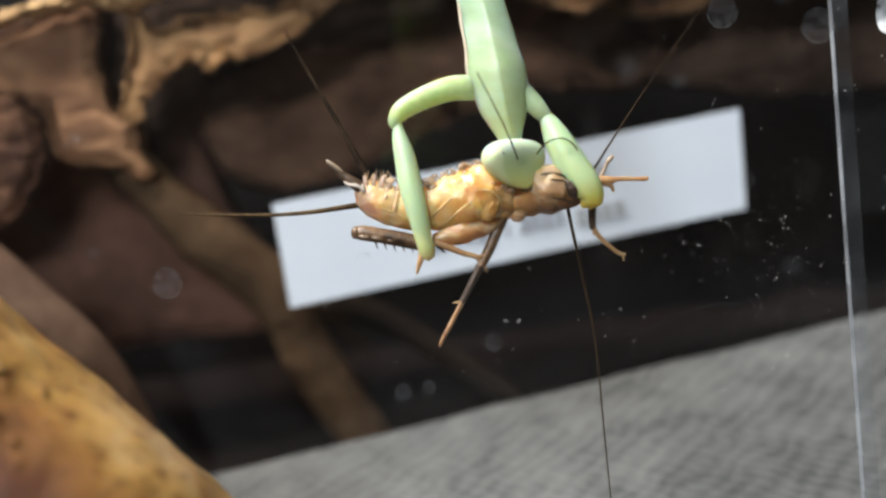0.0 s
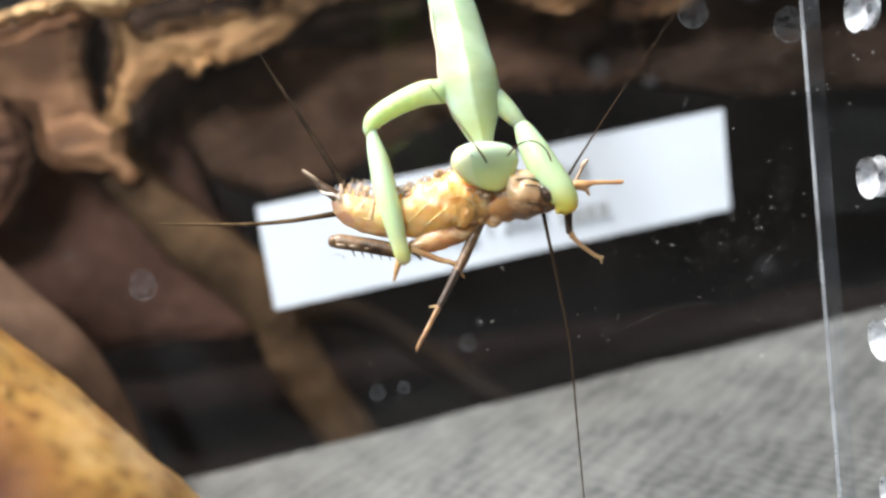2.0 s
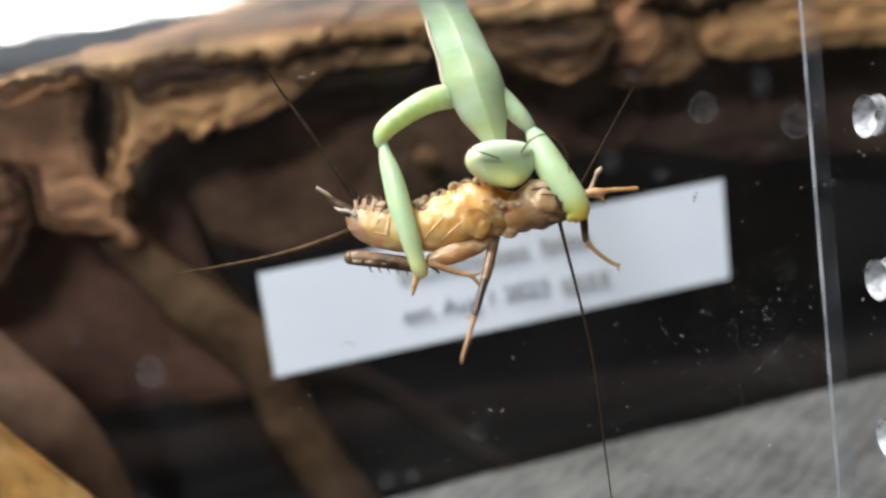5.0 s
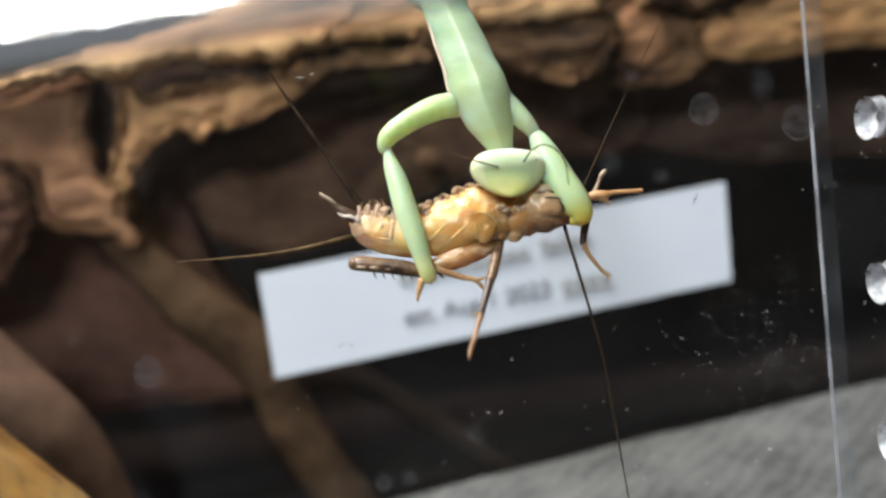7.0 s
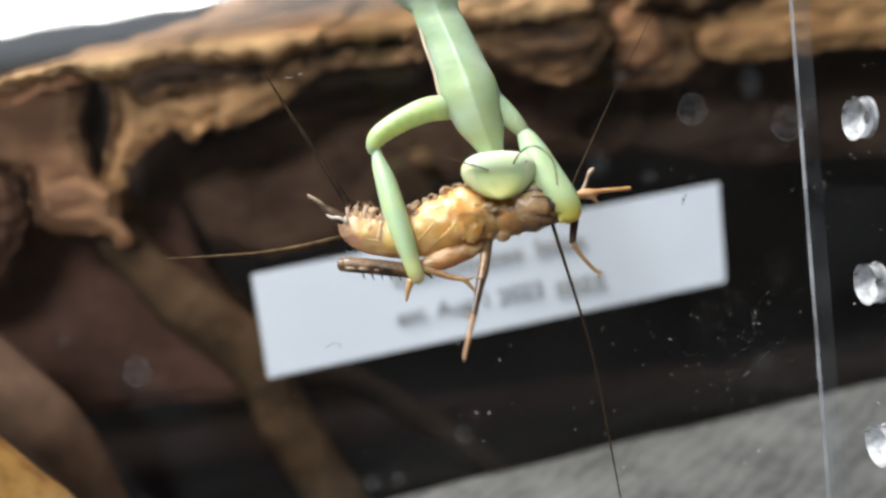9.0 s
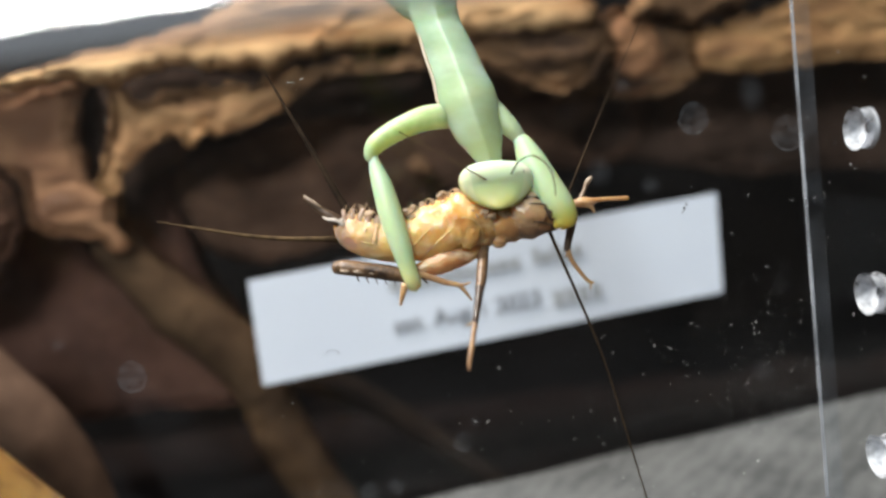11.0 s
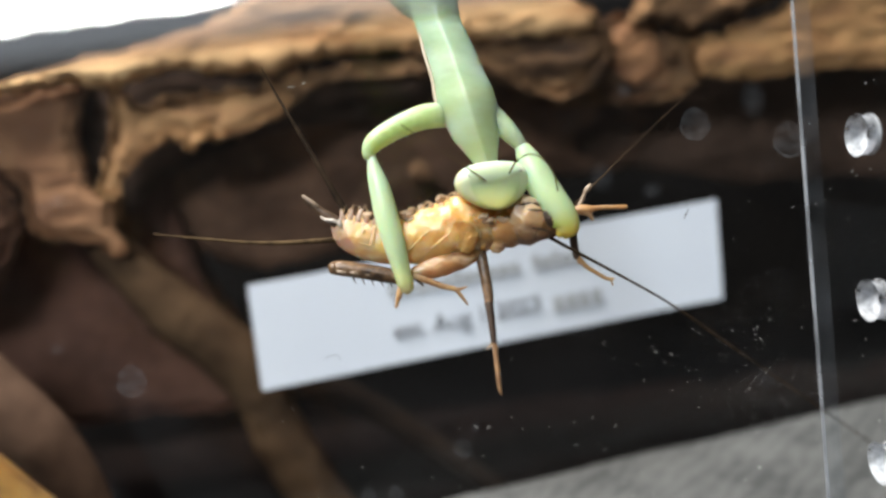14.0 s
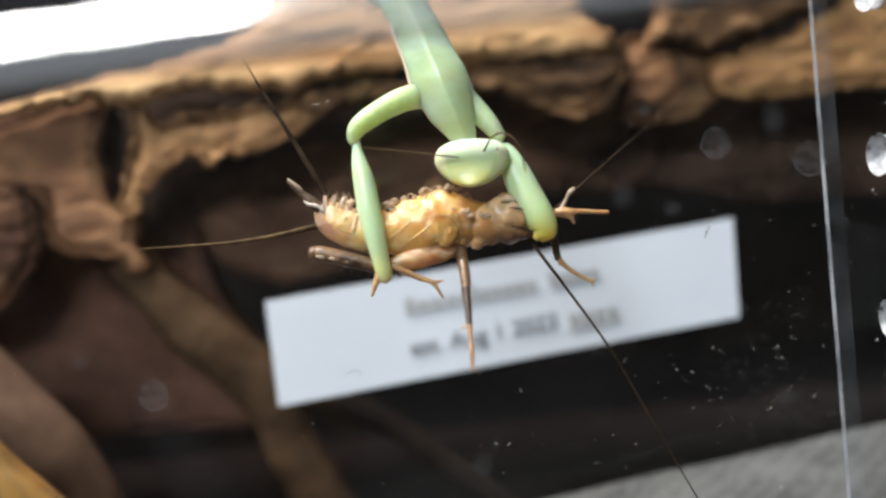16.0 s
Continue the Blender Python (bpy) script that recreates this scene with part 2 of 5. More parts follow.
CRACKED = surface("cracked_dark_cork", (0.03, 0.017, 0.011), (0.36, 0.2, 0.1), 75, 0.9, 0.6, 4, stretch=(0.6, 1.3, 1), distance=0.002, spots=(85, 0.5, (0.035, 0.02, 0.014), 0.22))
OCHRE = surface("ochre_cork", (0.2, 0.095, 0.042), (0.56, 0.32, 0.14), 60, 0.88, 0.5, 5, stretch=(0.5, 1.4, 1), distance=0.0015, spots=(85, 0.54, (0.15, 0.072, 0.038), 0.18))
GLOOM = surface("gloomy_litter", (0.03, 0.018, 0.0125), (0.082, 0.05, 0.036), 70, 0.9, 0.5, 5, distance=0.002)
PALE_TWIG = surface("pale_twig", (0.078, 0.044, 0.029), (0.165, 0.1, 0.066), 40, 0.9, 0.3, 5, distance=0.001)
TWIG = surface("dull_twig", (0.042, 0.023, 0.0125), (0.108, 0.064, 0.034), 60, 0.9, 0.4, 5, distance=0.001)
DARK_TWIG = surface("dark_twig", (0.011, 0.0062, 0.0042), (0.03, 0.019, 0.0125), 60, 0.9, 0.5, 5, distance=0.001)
GREEN = surface("pale_green_cuticle", (0.39, 0.54, 0.28), (0.53, 0.66, 0.41), 150, 0.36, 0.25, 8, subsurface=1.0, radius=0.006, spots=(110, 0.5, (0.55, 0.61, 0.28), 0.3))
GREEN_PALE = surface("pale_green_ridge", (0.46, 0.63, 0.42), (0.56, 0.7, 0.5), 160, 0.32, 0.1, 8, subsurface=0.6)
PINK = surface("pinkish_margin", (0.6, 0.5, 0.36), (0.72, 0.58, 0.45), 400, 0.4, 0.1)
YELLOW = surface("yellow_spot", (0.8, 0.52, 0.05), (0.88, 0.68, 0.16), 300, 0.35, 0.1, subsurface=0.5)
AMBER = surface("dark_amber_muscle", (0.6, 0.29, 0.08), (0.82, 0.47, 0.18), 300, 0.25, 0.4, 4, subsurface=0.8, radius=0.002)
PALE_FLESH = surface("pale_flesh", (0.6, 0.31, 0.14), (0.86, 0.56, 0.31), 420, 0.4, 0.6, 4, subsurface=0.6, distance=0.0004)
LEG = surface("leg_brown", (0.035, 0.018, 0.01), (0.23, 0.135, 0.07), 420, 0.35, 0.4, 4, distance=0.0002, subsurface=0.2)
# litter tones with the dimness under the bark mixed in
SHADED = surface("shaded_leaf_litter", (0.058, 0.031, 0.02), (0.165, 0.091, 0.058), 75, 0.9, 0.5, 5, distance=0.002)
DIM = surface("shaded_dim_litter", (0.064, 0.031, 0.0225), (0.146, 0.073, 0.052), 60, 0.9, 0.4, 5, distance=0.001)
KNOT = surface("mottled_knot", (0.09, 0.036, 0.024), (0.4, 0.2, 0.1), 75, 0.9, 0.6, 4, distance=0.002, spots=(95, 0.56, (0.06, 0.03, 0.02), 0.15))
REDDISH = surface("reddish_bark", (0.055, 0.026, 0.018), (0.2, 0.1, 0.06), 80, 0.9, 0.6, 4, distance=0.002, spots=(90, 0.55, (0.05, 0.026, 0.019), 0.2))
DARK = surface("cricket_dark", (0.012, 0.008, 0.006), (0.09, 0.055, 0.035), 260, 0.35, 0.4, 4, distance=0.0002)
SHRED = surface("translucent_shred", (0.5, 0.32, 0.18), (0.8, 0.6, 0.4), 700, 0.25, 0.4, clear=0.5)
STRIPE = surface("cream_stripe", (0.25, 0.17, 0.11), (0.5, 0.38, 0.27), 300, 0.4, 0.3)
ORANGE = surface("orange_leg", (0.36, 0.17, 0.07), (0.62, 0.38, 0.19), 420, 0.35, 0.4, 4, subsurface=0.4)
FILAMENT = surface("dark_filament", (0.016, 0.0105, 0.0065), (0.06, 0.038, 0.021), 400, 0.9, 0.2)
CERCUS = surface("dark_hairy_cercus", (0.012, 0.0075, 0.005), (0.05, 0.031, 0.018), 500, 0.95, 0.3)
TAIL = surface("brown_tail_spike", (0.04, 0.022, 0.012), (0.17, 0.1, 0.055), 500, 0.45, 0.3)
FOLD = surface("pinkish_fold", (0.6, 0.4, 0.3), (0.85, 0.66, 0.54), 700, 0.25, 0.4, clear=0.4)
FOOT = surface("brown_foot", (0.16, 0.075, 0.035), (0.42, 0.24, 0.12), 420, 0.4, 0.4, 4, subsurface=0.3)
FEELER = surface("brown_feeler", (0.035, 0.021, 0.01), (0.14, 0.088, 0.042), 400, 0.8, 0.2)


# ---- mesh helpers ----
def part(name, bm, material, parent=None, label="", smooth=True):
    me = bpy.data.meshes.new(name)
    bmesh.ops.recalc_face_normals(bm, faces=bm.faces)
    bm.to_mesh(me)
    bm.free()
    me.materials.append(material)
    for p in me.polygons:
        p.use_smooth = smooth
    ob = new(name, me)
    if parent:
        ob.parent = parent
    if label:
        ob["label"] = label
    if material in (PANE, TUB, SPOT, SPOT_EDGE, SMUDGE, LID):
        ob.visible_shadow = False  # clear panes cast no shadow
    return ob


def box(lo, hi, bevel=0.0):
    bm = bmesh.new()
    bmesh.ops.create_cube(bm, size=1)
    for v in bm.verts:
        v.co = Vector([lo[i] + (v.co[i] + 0.5) * (hi[i] - lo[i]) for i in range(3)])
    if bevel:
        bmesh.ops.bevel(bm, geom=bm.edges[:], offset=bevel, segments=2, affect="EDGES", profile=0.6)
    return bm


def smooth_path(points, steps):
    """Catmull-Rom through rows of equal length."""
    p = [np.array(q, float) for q in points]
    p = [2 * p[0] - p[1]] + p + [2 * p[-1] - p[-2]]
    out = []
    for i in range(1, len(p) - 2):
        for k in range(steps):
            s = k / steps
            a, b, c, d = p[i - 1:i + 3]
            out.append(0.5 * (2 * b + (c - a) * s + (2 * a - 5 * b + 4 * c - d) * s * s + (3 * b - a - 3 * c + d) * s ** 3))
    out.append(p[-2])
    return out


def tube(bm, rows, steps=5, seg=14, flat=1.0, lump=0.0, grain=0.3, keel=0.0, side=(0, 0, 1), roof=0.0):
    """A limb through rows (x, y, z, radius); flat: its depth against its width; lump: uneven radius, in shares of it."""
    path = smooth_path(rows, steps)
    side = Vector(side)
    rings = []
    n = len(path)
    for i, q in enumerate(path):
        c = Vector(q[:3])
        t = (Vector(path[min(i + 1, n - 1)][:3]) - Vector(path[max(i - 1, 0)][:3])).normalized()
        u = t.cross(side)
        u = u.normalized() if u.length > 1e-6 else t.orthogonal().normalized()
        w = u.cross(t).normalized()
        if w.dot(side) < 0:
            w = -w
        ring = []
        for k in range(seg):
            a = 2 * math.pi * k / seg
            r = max(q[3], 1e-6)
            if keel:
                r *= 1 + keel * max(0.0, math.cos((a - math.pi / 2) * 1.0)) ** 24
            rise = math.sin(a)
            if roof and rise > 0:  # two flat flanks that meet in a ridge
                rise += roof * (1 - abs(math.cos(a)) - rise)
            off = u * (math.cos(a) * r) + w * (rise * r * flat)
            if lump:
                fq = 3 * grain / max(rows[len(rows) // 2][3], 1e-6)
                off *= 1 + lump * (noise.noise((c + off) * fq) + 0.45 * noise.noise((c + off) * fq * 2.6))
            ring.append(bm.verts.new(c + off))
        rings.append(ring)
    for a, b in zip(rings, rings[1:]):
        for k in range(seg):
            bm.faces.new((a[k], a[(k + 1) % seg], b[(k + 1) % seg], b[k]))
    for ring, end, inner in ((rings[0], path[0], path[1]), (rings[-1], path[-1], path[-2])):
        d = (Vector(end[:3]) - Vector(inner[:3])).normalized()
        tip = bm.verts.new(Vector(end[:3]) + d * end[3] * 0.55)
        for k in range(seg):
            bm.faces.new((ring[k], ring[(k + 1) % seg], tip))
    return bm


def ball(bm, centre, radii, seg=20, rings=12, turn=0.0, lump=0.0, grain=1.0):
    made = bmesh.ops.create_uvsphere(bm, u_segments=seg, v_segments=rings, radius=1)["verts"]
    r = Matrix.Rotation(turn, 3, "Z")
    for v in made:
        co = r @ Vector([v.co[i] * radii[i] for i in range(3)])
        if lump:
            co *= 1 + lump * noise.noise(co * grain + Vector(centre) * 0.01)
        v.co = Vector(centre) + co
    return bm


# ---- room ----
# unseen room; its plaster is kept dark so the panes mirror less
tagged(part("floor", box((-1.5, -1.5, -0.75), (1.5, 1.5, -0.72)), BOARDS, smooth=False), "brown wooden floor boards", "floor", kind="structure")
tagged(part("ceiling", box((-1.5, -1.5, 1.7), (1.5, 1.5, 1.75)), PLASTER, smooth=False), "plain taupe ceiling", "ceiling", kind="structure")
tagged(part("wall_north", box((-1.5, 1.5, -0.72), (1.5, 1.55, 1.7)), PLASTER, smooth=False), "plain plaster wall behind the containers", "wall", kind="structure")
tagged(part("wall_west", box((-1.55, -1.5, -0.72), (-1.5, 1.5, 1.7)), PLASTER, smooth=False), "plain plaster side wall", "wall", kind="structure")
tagged(part("wall_east", box((1.5, -1.5, -0.72), (1.55, 1.5, 1.7)), PLASTER, smooth=False), "plain plaster side wall", "wall", kind="structure")
tagged(part("wall_south", box((-1.5, -1.55, -0.72), (1.5, -1.5, 1.7)), PLASTER, smooth=False), "plain plaster wall behind the added fill light", "wall", kind="structure")
TABLE_OB = tagged(part("table", box((-0.6, -0.35, TABLE_TOP - 0.03), (0.6, 0.7, TABLE_TOP), 0.002), TABLE, smooth=False), "matt black table top under the containers", "table", kind="structure")
for x in (-0.56, 0.52):
    for y in (-0.31, 0.62):
        part("leg", box((x, y, -0.72), (x + 0.04, y + 0.04, TABLE_TOP - 0.03), 0.002), TABLE, TABLE_OB, smooth=False)

# ---- grey woven pad: it slopes up to the labelled container's foot, and to the right ----
FACE_TURN = math.tan(radians(5.0))


def pad_height(x, y):
    return 0.0121 + 0.108 * (x + 0.0415) + 0.23 * (y - 0.145 - FACE_TURN * x)


def woven_pad():
    bm = bmesh.new()
    nx, ny = 110, 40
    grid = []
    for i in range(nx + 1):
        x = -0.2 + 0.42 * i / nx
        row = []
        for j in range(ny + 1):
            y = 0.1445 + FACE_TURN * x - 0.12 * (j / ny) ** 1.3 + (0.0003 * noise.noise((x * 90, 0, 3)) if j else 0)
            z = pad_height(x, y) + 0.0005 * noise.noise((x * 45, y * 45, 7)) - 0.0008 * (j == 0)
            row.append(bm.verts.new((x, y, z)))
        grid.append(row)
    for i in range(nx):
        for j in range(ny):
            bm.faces.new((grid[i][j], grid[i + 1][j], grid[i + 1][j + 1], grid[i][j + 1]))
    out = bmesh.ops.extrude_face_region(bm, geom=bm.faces[:])
    for v in out["geom"]:
        if isinstance(v, bmesh.types.BMVert):
            v.co.z = TABLE_TOP
    return tagged(part("woven_pad", bm, CLOTH), "thick sloping grey pad covered in coarse woven cloth", "pad")


woven_pad()

# ---- labelled container behind ----
TURN = 5.0
LABEL_Y = 0.145
k = math.tan(radians(TURN))


def face_point(x, z, back=0.0):
    """A point of the container's front, back metres behind it."""
    n = Vector((-math.sin(radians(TURN)), math.cos(radians(TURN)), 0))
    return Vector((x, LABEL_Y + k * x, z)) + n * back


def slab(corners, near, far, bevel=0.0):
    """A plate on the container's front: corners (x, z) in turn, from near to far metres behind the face."""
    bm = bmesh.new()
    a = [bm.verts.new(face_point(x, z, near)) for x, z in corners]
    b = [bm.verts.new(face_point(x, z, far)) for x, z in corners]
    bm.faces.new(a)
    bm.faces.new(b[::-1])
    for i in range(len(a)):
        j = (i + 1) % len(a)
        bm.faces.new((a[i], b[i], b[j], a[j]))
    if bevel:
        bmesh.ops.bevel(bm, geom=bm.edges[:], offset=bevel, segments=2, affect="EDGES")
    return bm


def labelled_container():
    box_ = tagged(new("terrarium"), "clear plastic terrarium with a white paper label and dark substrate", "terrarium")
    lo, hi, zb, zt = -0.17, 0.19, TABLE_TOP, 0.165
    part("front_panel", slab([(lo, zb), (hi, zb), (hi, zt), (lo, zt)], 0.0006, 0.0026), TUB, box_, smooth=False)
    # near-black panel: its colour stands in for the tank's dim depth
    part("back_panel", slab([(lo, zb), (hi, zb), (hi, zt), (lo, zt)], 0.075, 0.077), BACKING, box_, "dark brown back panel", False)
    for x0, x1 in ((lo, lo + 0.002), (hi - 0.002, hi)):
        part("side_panel", slab([(x0, zb), (x1, zb), (x1, zt), (x0, zt)], 0.003, 0.0745), BLACK, box_, "black side panel", False)
    part("base", slab([(lo + 0.0025, zb), (hi - 0.0025, zb), (hi - 0.0025, zb + 0.002), (lo + 0.0025, zb + 0.002)], 0.003, 0.0745), BLACK, box_, "black base", False)
    # dark soil, uneven on top
    bm = bmesh.new()
    nx, ny = 60, 20
    rows = []
    for i in range(nx + 1):
        x = lo + 0.004 + (hi - lo - 0.008) * i / nx
        rows.append([bm.verts.new(face_point(x, 0.004 + 0.003 * noise.noise((x * 50, j * 0.4, 1)) + 0.012 * (j / ny), 0.004 + 0.068 * j / ny)) for j in range(ny + 1)])
    for i in range(nx):
        for j in range(ny):
            bm.faces.new((rows[i][j], rows[i + 1][j], rows[i + 1][j + 1], rows[i][j + 1]))
    low = [bm.verts.new(face_point(lo + 0.004 + (hi - lo - 0.008) * i / nx, zb + 0.0022, 0.004)) for i in range(nx + 1)]
    for i in range(nx):
        bm.faces.new((low[i], low[i + 1], rows[i + 1][0], rows[i][0]))
    part("substrate", bm, SOIL, box_, "near-black uneven substrate")
    label = part("label", slab([(-0.0308, 0.0401), (0.0579, 0.0485), (0.0582, 0.0678), (-0.0317, 0.0596)], 0.0, 0.0004), PAPER, box_, "white printed paper label", False)
    # printing
    slope = math.atan2(0.0083, 0.0888)

    def print_matrix(x, z, d=-0.0002):
        return Matrix.Translation(face_point(x, z, d)) @ Matrix.Rotation(radians(TURN), 4, "Z") @ Matrix.Rotation(math.pi / 2, 4, "X") @ Matrix.Rotation(slope, 4, "Z")

    data = bpy.data.curves.new("printed_date", "FONT")
    data.body, data.size = "est. Aug 1 2023", 0.0045
    data.extrude = 0.00005
    text = new("printed_date", data)
    text.parent = label
    text.matrix_basis = print_matrix(-0.0060, 0.0470)
    text.data.materials.append(INK)
    text["label"] = "grey printed date line"

    def bar(x, z, long, high):
        bm = bmesh.new()
        bmesh.ops.create_cube(bm, size=1)
        m = print_matrix(x, z)
        for v in bm.verts:
            v.co = m @ Vector((v.co.x * long, v.co.y * high, v.co.z * 0.0001))
        part("printed_bar", bm, INK_GREY, label, smooth=False)

    # the writing that cannot be read
    x = -0.0064
    for long, high in ((0.0022, 0.0034), (0.0021, 0.0025), (0.003, 0.0025), (0.0019, 0.0025), (0.0021, 0.0025), (0.0016, 0.0034), (0.0021, 0.0025), (0.0019, 0.0025), (0.0021, 0.0025), (0.0021, 0.0025), (0.0019, 0.0025), (0.0, 0), (0.0015, 0.0034), (0.002, 0.0025), (0.0014, 0.0034), (0.0021, 0.0025), (0.0019, 0.0025)):
        if long:
            bar(x + long / 2, 0.0547 + (x + 0.0062) * math.tan(slope) + high / 2, long * 0.94, high * 0.9)
        x += long + 0.0002 + (0.0021 if not long else 0)
    x = 0.0255
    for long in (0.0022, 0.0024, 0.0022, 0.002):
        bar(x, 0.0488 + (x - 0.0062) * math.tan(slope), long * 0.94, 0.0031)
        x += 0.0025
    return box_


INK_GREY = surface("grey_ink", (0.38, 0.39, 0.4), (0.46, 0.47, 0.48), 300, 0.7, 0.05)
labelled_container()

# the terrarium's front as a drawing board in millimetres: along it, up, and behind it
BOARD = pose(0, LABEL_Y, 0, 90, 0, TURN)


def on_board(u, v, back=0.0):
    return BOARD @ Vector((u / 1000, v / 1000, -back / 1000))


def chunk(name, outline, back, thick, material, label, rough=1.4, category="bark", cracked=0.7, tilt=0.0, soft=2.0):
    """A broken piece of bark: an outline on the board, given depth and an uneven skin with cracks along its length."""
    bm = bmesh.new()
    pts = [q[:2] for q in smooth_path([(*o, 0) for o in outline + outline[:1]], 9)][:-1]
    pts = [(u + 0.7 * noise.noise((v * 0.4, u * 0.2, back * 9)), v + 0.8 * noise.noise((u * 0.33, v * 0.25, back * 7)) + 0.5 * noise.noise((u * 0.9, 3, back * 5)) + 0.35 * noise.noise((u * 2.3, v * 0.8, back))) for u, v in pts]
    near, thick, rough = -back / 1000, thick / 1000, rough / 1000
    ring = [Vector((u / 1000, v / 1000)) for u, v in pts]
    f_ = bm.faces.new([bm.verts.new((*p, near)) for p in ring])
    out = bmesh.ops.extrude_face_region(bm, geom=[f_])
    for v in out["geom"]:
        if isinstance(v, bmesh.types.BMVert):
            v.co.z -= thick
    bmesh.ops.triangulate(bm, faces=bm.faces[:])
    for _ in range(5):
        long = [e for e in bm.edges if e.calc_length() > 0.0014]
        if not long:
            break
        bmesh.ops.subdivide_edges(bm, edges=long, cuts=1, use_grid_fill=True)
        bmesh.ops.triangulate(bm, faces=bm.faces[:])
    # the front rounds off towards the outline
    for v in bm.verts:
        if v.co.z > near - 0.0005:
            p = v.co.xy
            d = min((p - a - (b - a) * min(1, max(0, (p - a).dot(b - a) / (b - a).length_squared))).length for a, b in zip(ring, ring[1:] + ring[:1]))
            v.co.z -= min(0.0009 * soft, thick * 0.15 * soft) * max(0.0, 1 - d / 0.001 / soft) ** 2
    low = min(p.y for p in ring)
    for v in bm.verts:
        v.co.z -= tilt * (v.co.y - low)
    bm.normal_update()
    seed = Vector((len(outline) * 0.37, back * 0.9, 0))
    for v in bm.verts:
        q = v.co
        d = noise.noise(Vector((q.x * 70, q.y * 120, q.z * 90)) + seed) * rough * 0.6 + noise.noise(Vector((q.x * 150, q.y * 520, q.z * 300)) + seed) * rough * 0.4
        crack = max(0.0, 0.09 - abs(noise.noise(Vector((q.x * 40, q.y * 190, 9)) + seed))) * 11
        v.co = q + v.normal * (d - rough * (0.5 + cracked * crack))
    ob = part(name, bm, material)
    ob.matrix_basis = BOARD
    return tagged(ob, label, category)


chunk("cork_bark", [(-79.2, 97.1), (-73.2, 98.8), (-67.2, 100.6), (-60.5, 100.5), (-56.4, 99.6), (-53, 98.8), (-49.5, 100), (-43.2, 101.2), (-35, 100.6), (-27.8, 100.5), (-24.4, 99.6), (-20.5, 101), (-14, 102.3), (-7.7, 102.3), (-6.4, 102.1), (2.4, 102.6), (12.4, 103.3), (21.3, 103.4), (30.3, 103.3), (39.7, 104.5), (36.4, 108.8), (33.7, 114), (32.6, 130.6), (-16.7, 132.7), (-27.8, 114), (-37.6, 109), (-48.2, 105.8), (-56.5, 104), (-66.8, 101.8), (-76.9, 99.5), (-83, 98)], 4.2, 3, CORK, "long slab of pale tan cork bark inside the terrarium", 1, tilt=0.22)
chunk("cork_bark", [(-97.2, 93.6), (-79.6, 96.7), (-73.6, 98.7), (-67.5, 101), (-60.7, 101.3), (-59, 99.8), (-61.1, 97.4), (-62, 94.1), (-62.7, 90.5), (-62, 87.5), (-61.1, 84.2), (-60.3, 80.7), (-58.4, 79.3), (-56, 78.7), (-56, 74.9), (-56.2, 72.8), (-54, 67.9), (-56.3, 66.8), (-59.6, 69.4), (-64.4, 70.7), (-68.5, 71.8), (-71, 75.2), (-71.5, 79.8), (-72.6, 82.5), (-78, 83.6), (-97.9, 86.1)], 5, 7, STUMP, "stubby tan cork bark stump inside the terrarium", 0.8, cracked=0.0, tilt=0.12, soft=2.4)
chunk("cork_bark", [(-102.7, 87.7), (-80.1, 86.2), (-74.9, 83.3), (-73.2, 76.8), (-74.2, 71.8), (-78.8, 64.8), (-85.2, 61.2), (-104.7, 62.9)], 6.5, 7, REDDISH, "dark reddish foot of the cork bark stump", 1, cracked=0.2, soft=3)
chunk("cork_bark", [(-54.6, 98.4), (-52.1, 97.6), (-51.9, 95.1), (-49.8, 94), (-47.1, 94.6), (-44.6, 95.7), (-40.2, 95.7), (-35.1, 95.7), (-29.3, 96), (-26.1, 96.8), (-24.8, 98), (-21.9, 99.5), (-19, 99.1), (-19.4, 96.6), (-20.9, 93.9), (-24.3, 91.4), (-28.7, 89.6), (-33, 88.2), (-35.9, 87.4), (-37.5, 88.6), (-39, 87.6), (-40.1, 85.8), (-41.4, 86.5), (-42, 88.5), (-45, 88.5), (-48.1, 86.4), (-50.7, 84.3), (-53.4, 81.8), (-55.2, 78.2), (-58.3, 78.7), (-57.1, 83), (-55.3, 87.6), (-54.1, 91.4), (-54.6, 94.5)], 4.6, 3.5, STUMP_LIGHT, "broken ledge of pale cork bark under the slab", 1, tilt=0.1, soft=3)
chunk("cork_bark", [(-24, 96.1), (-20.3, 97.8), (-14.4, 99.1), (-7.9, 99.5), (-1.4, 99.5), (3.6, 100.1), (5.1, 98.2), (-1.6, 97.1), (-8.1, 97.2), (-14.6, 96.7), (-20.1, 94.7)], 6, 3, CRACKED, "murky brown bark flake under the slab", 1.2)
# cracked cork, darker in colour for the shade below the slab
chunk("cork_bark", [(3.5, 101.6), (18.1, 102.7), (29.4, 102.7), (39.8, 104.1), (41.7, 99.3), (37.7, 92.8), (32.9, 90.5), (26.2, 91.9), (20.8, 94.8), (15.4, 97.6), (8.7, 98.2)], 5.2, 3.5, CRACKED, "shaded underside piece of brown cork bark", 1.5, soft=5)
chunk("cork_bark", [(40.9, 104.1), (45.8, 107.3), (52.9, 106.5), (55.7, 102.1), (56.4, 96.8), (53.4, 91.2), (46.7, 89.1), (41.6, 92), (39.7, 97.9)], 8.5, 5, KNOT, "round knot of reddish brown cork bark", 1.3, soft=5)
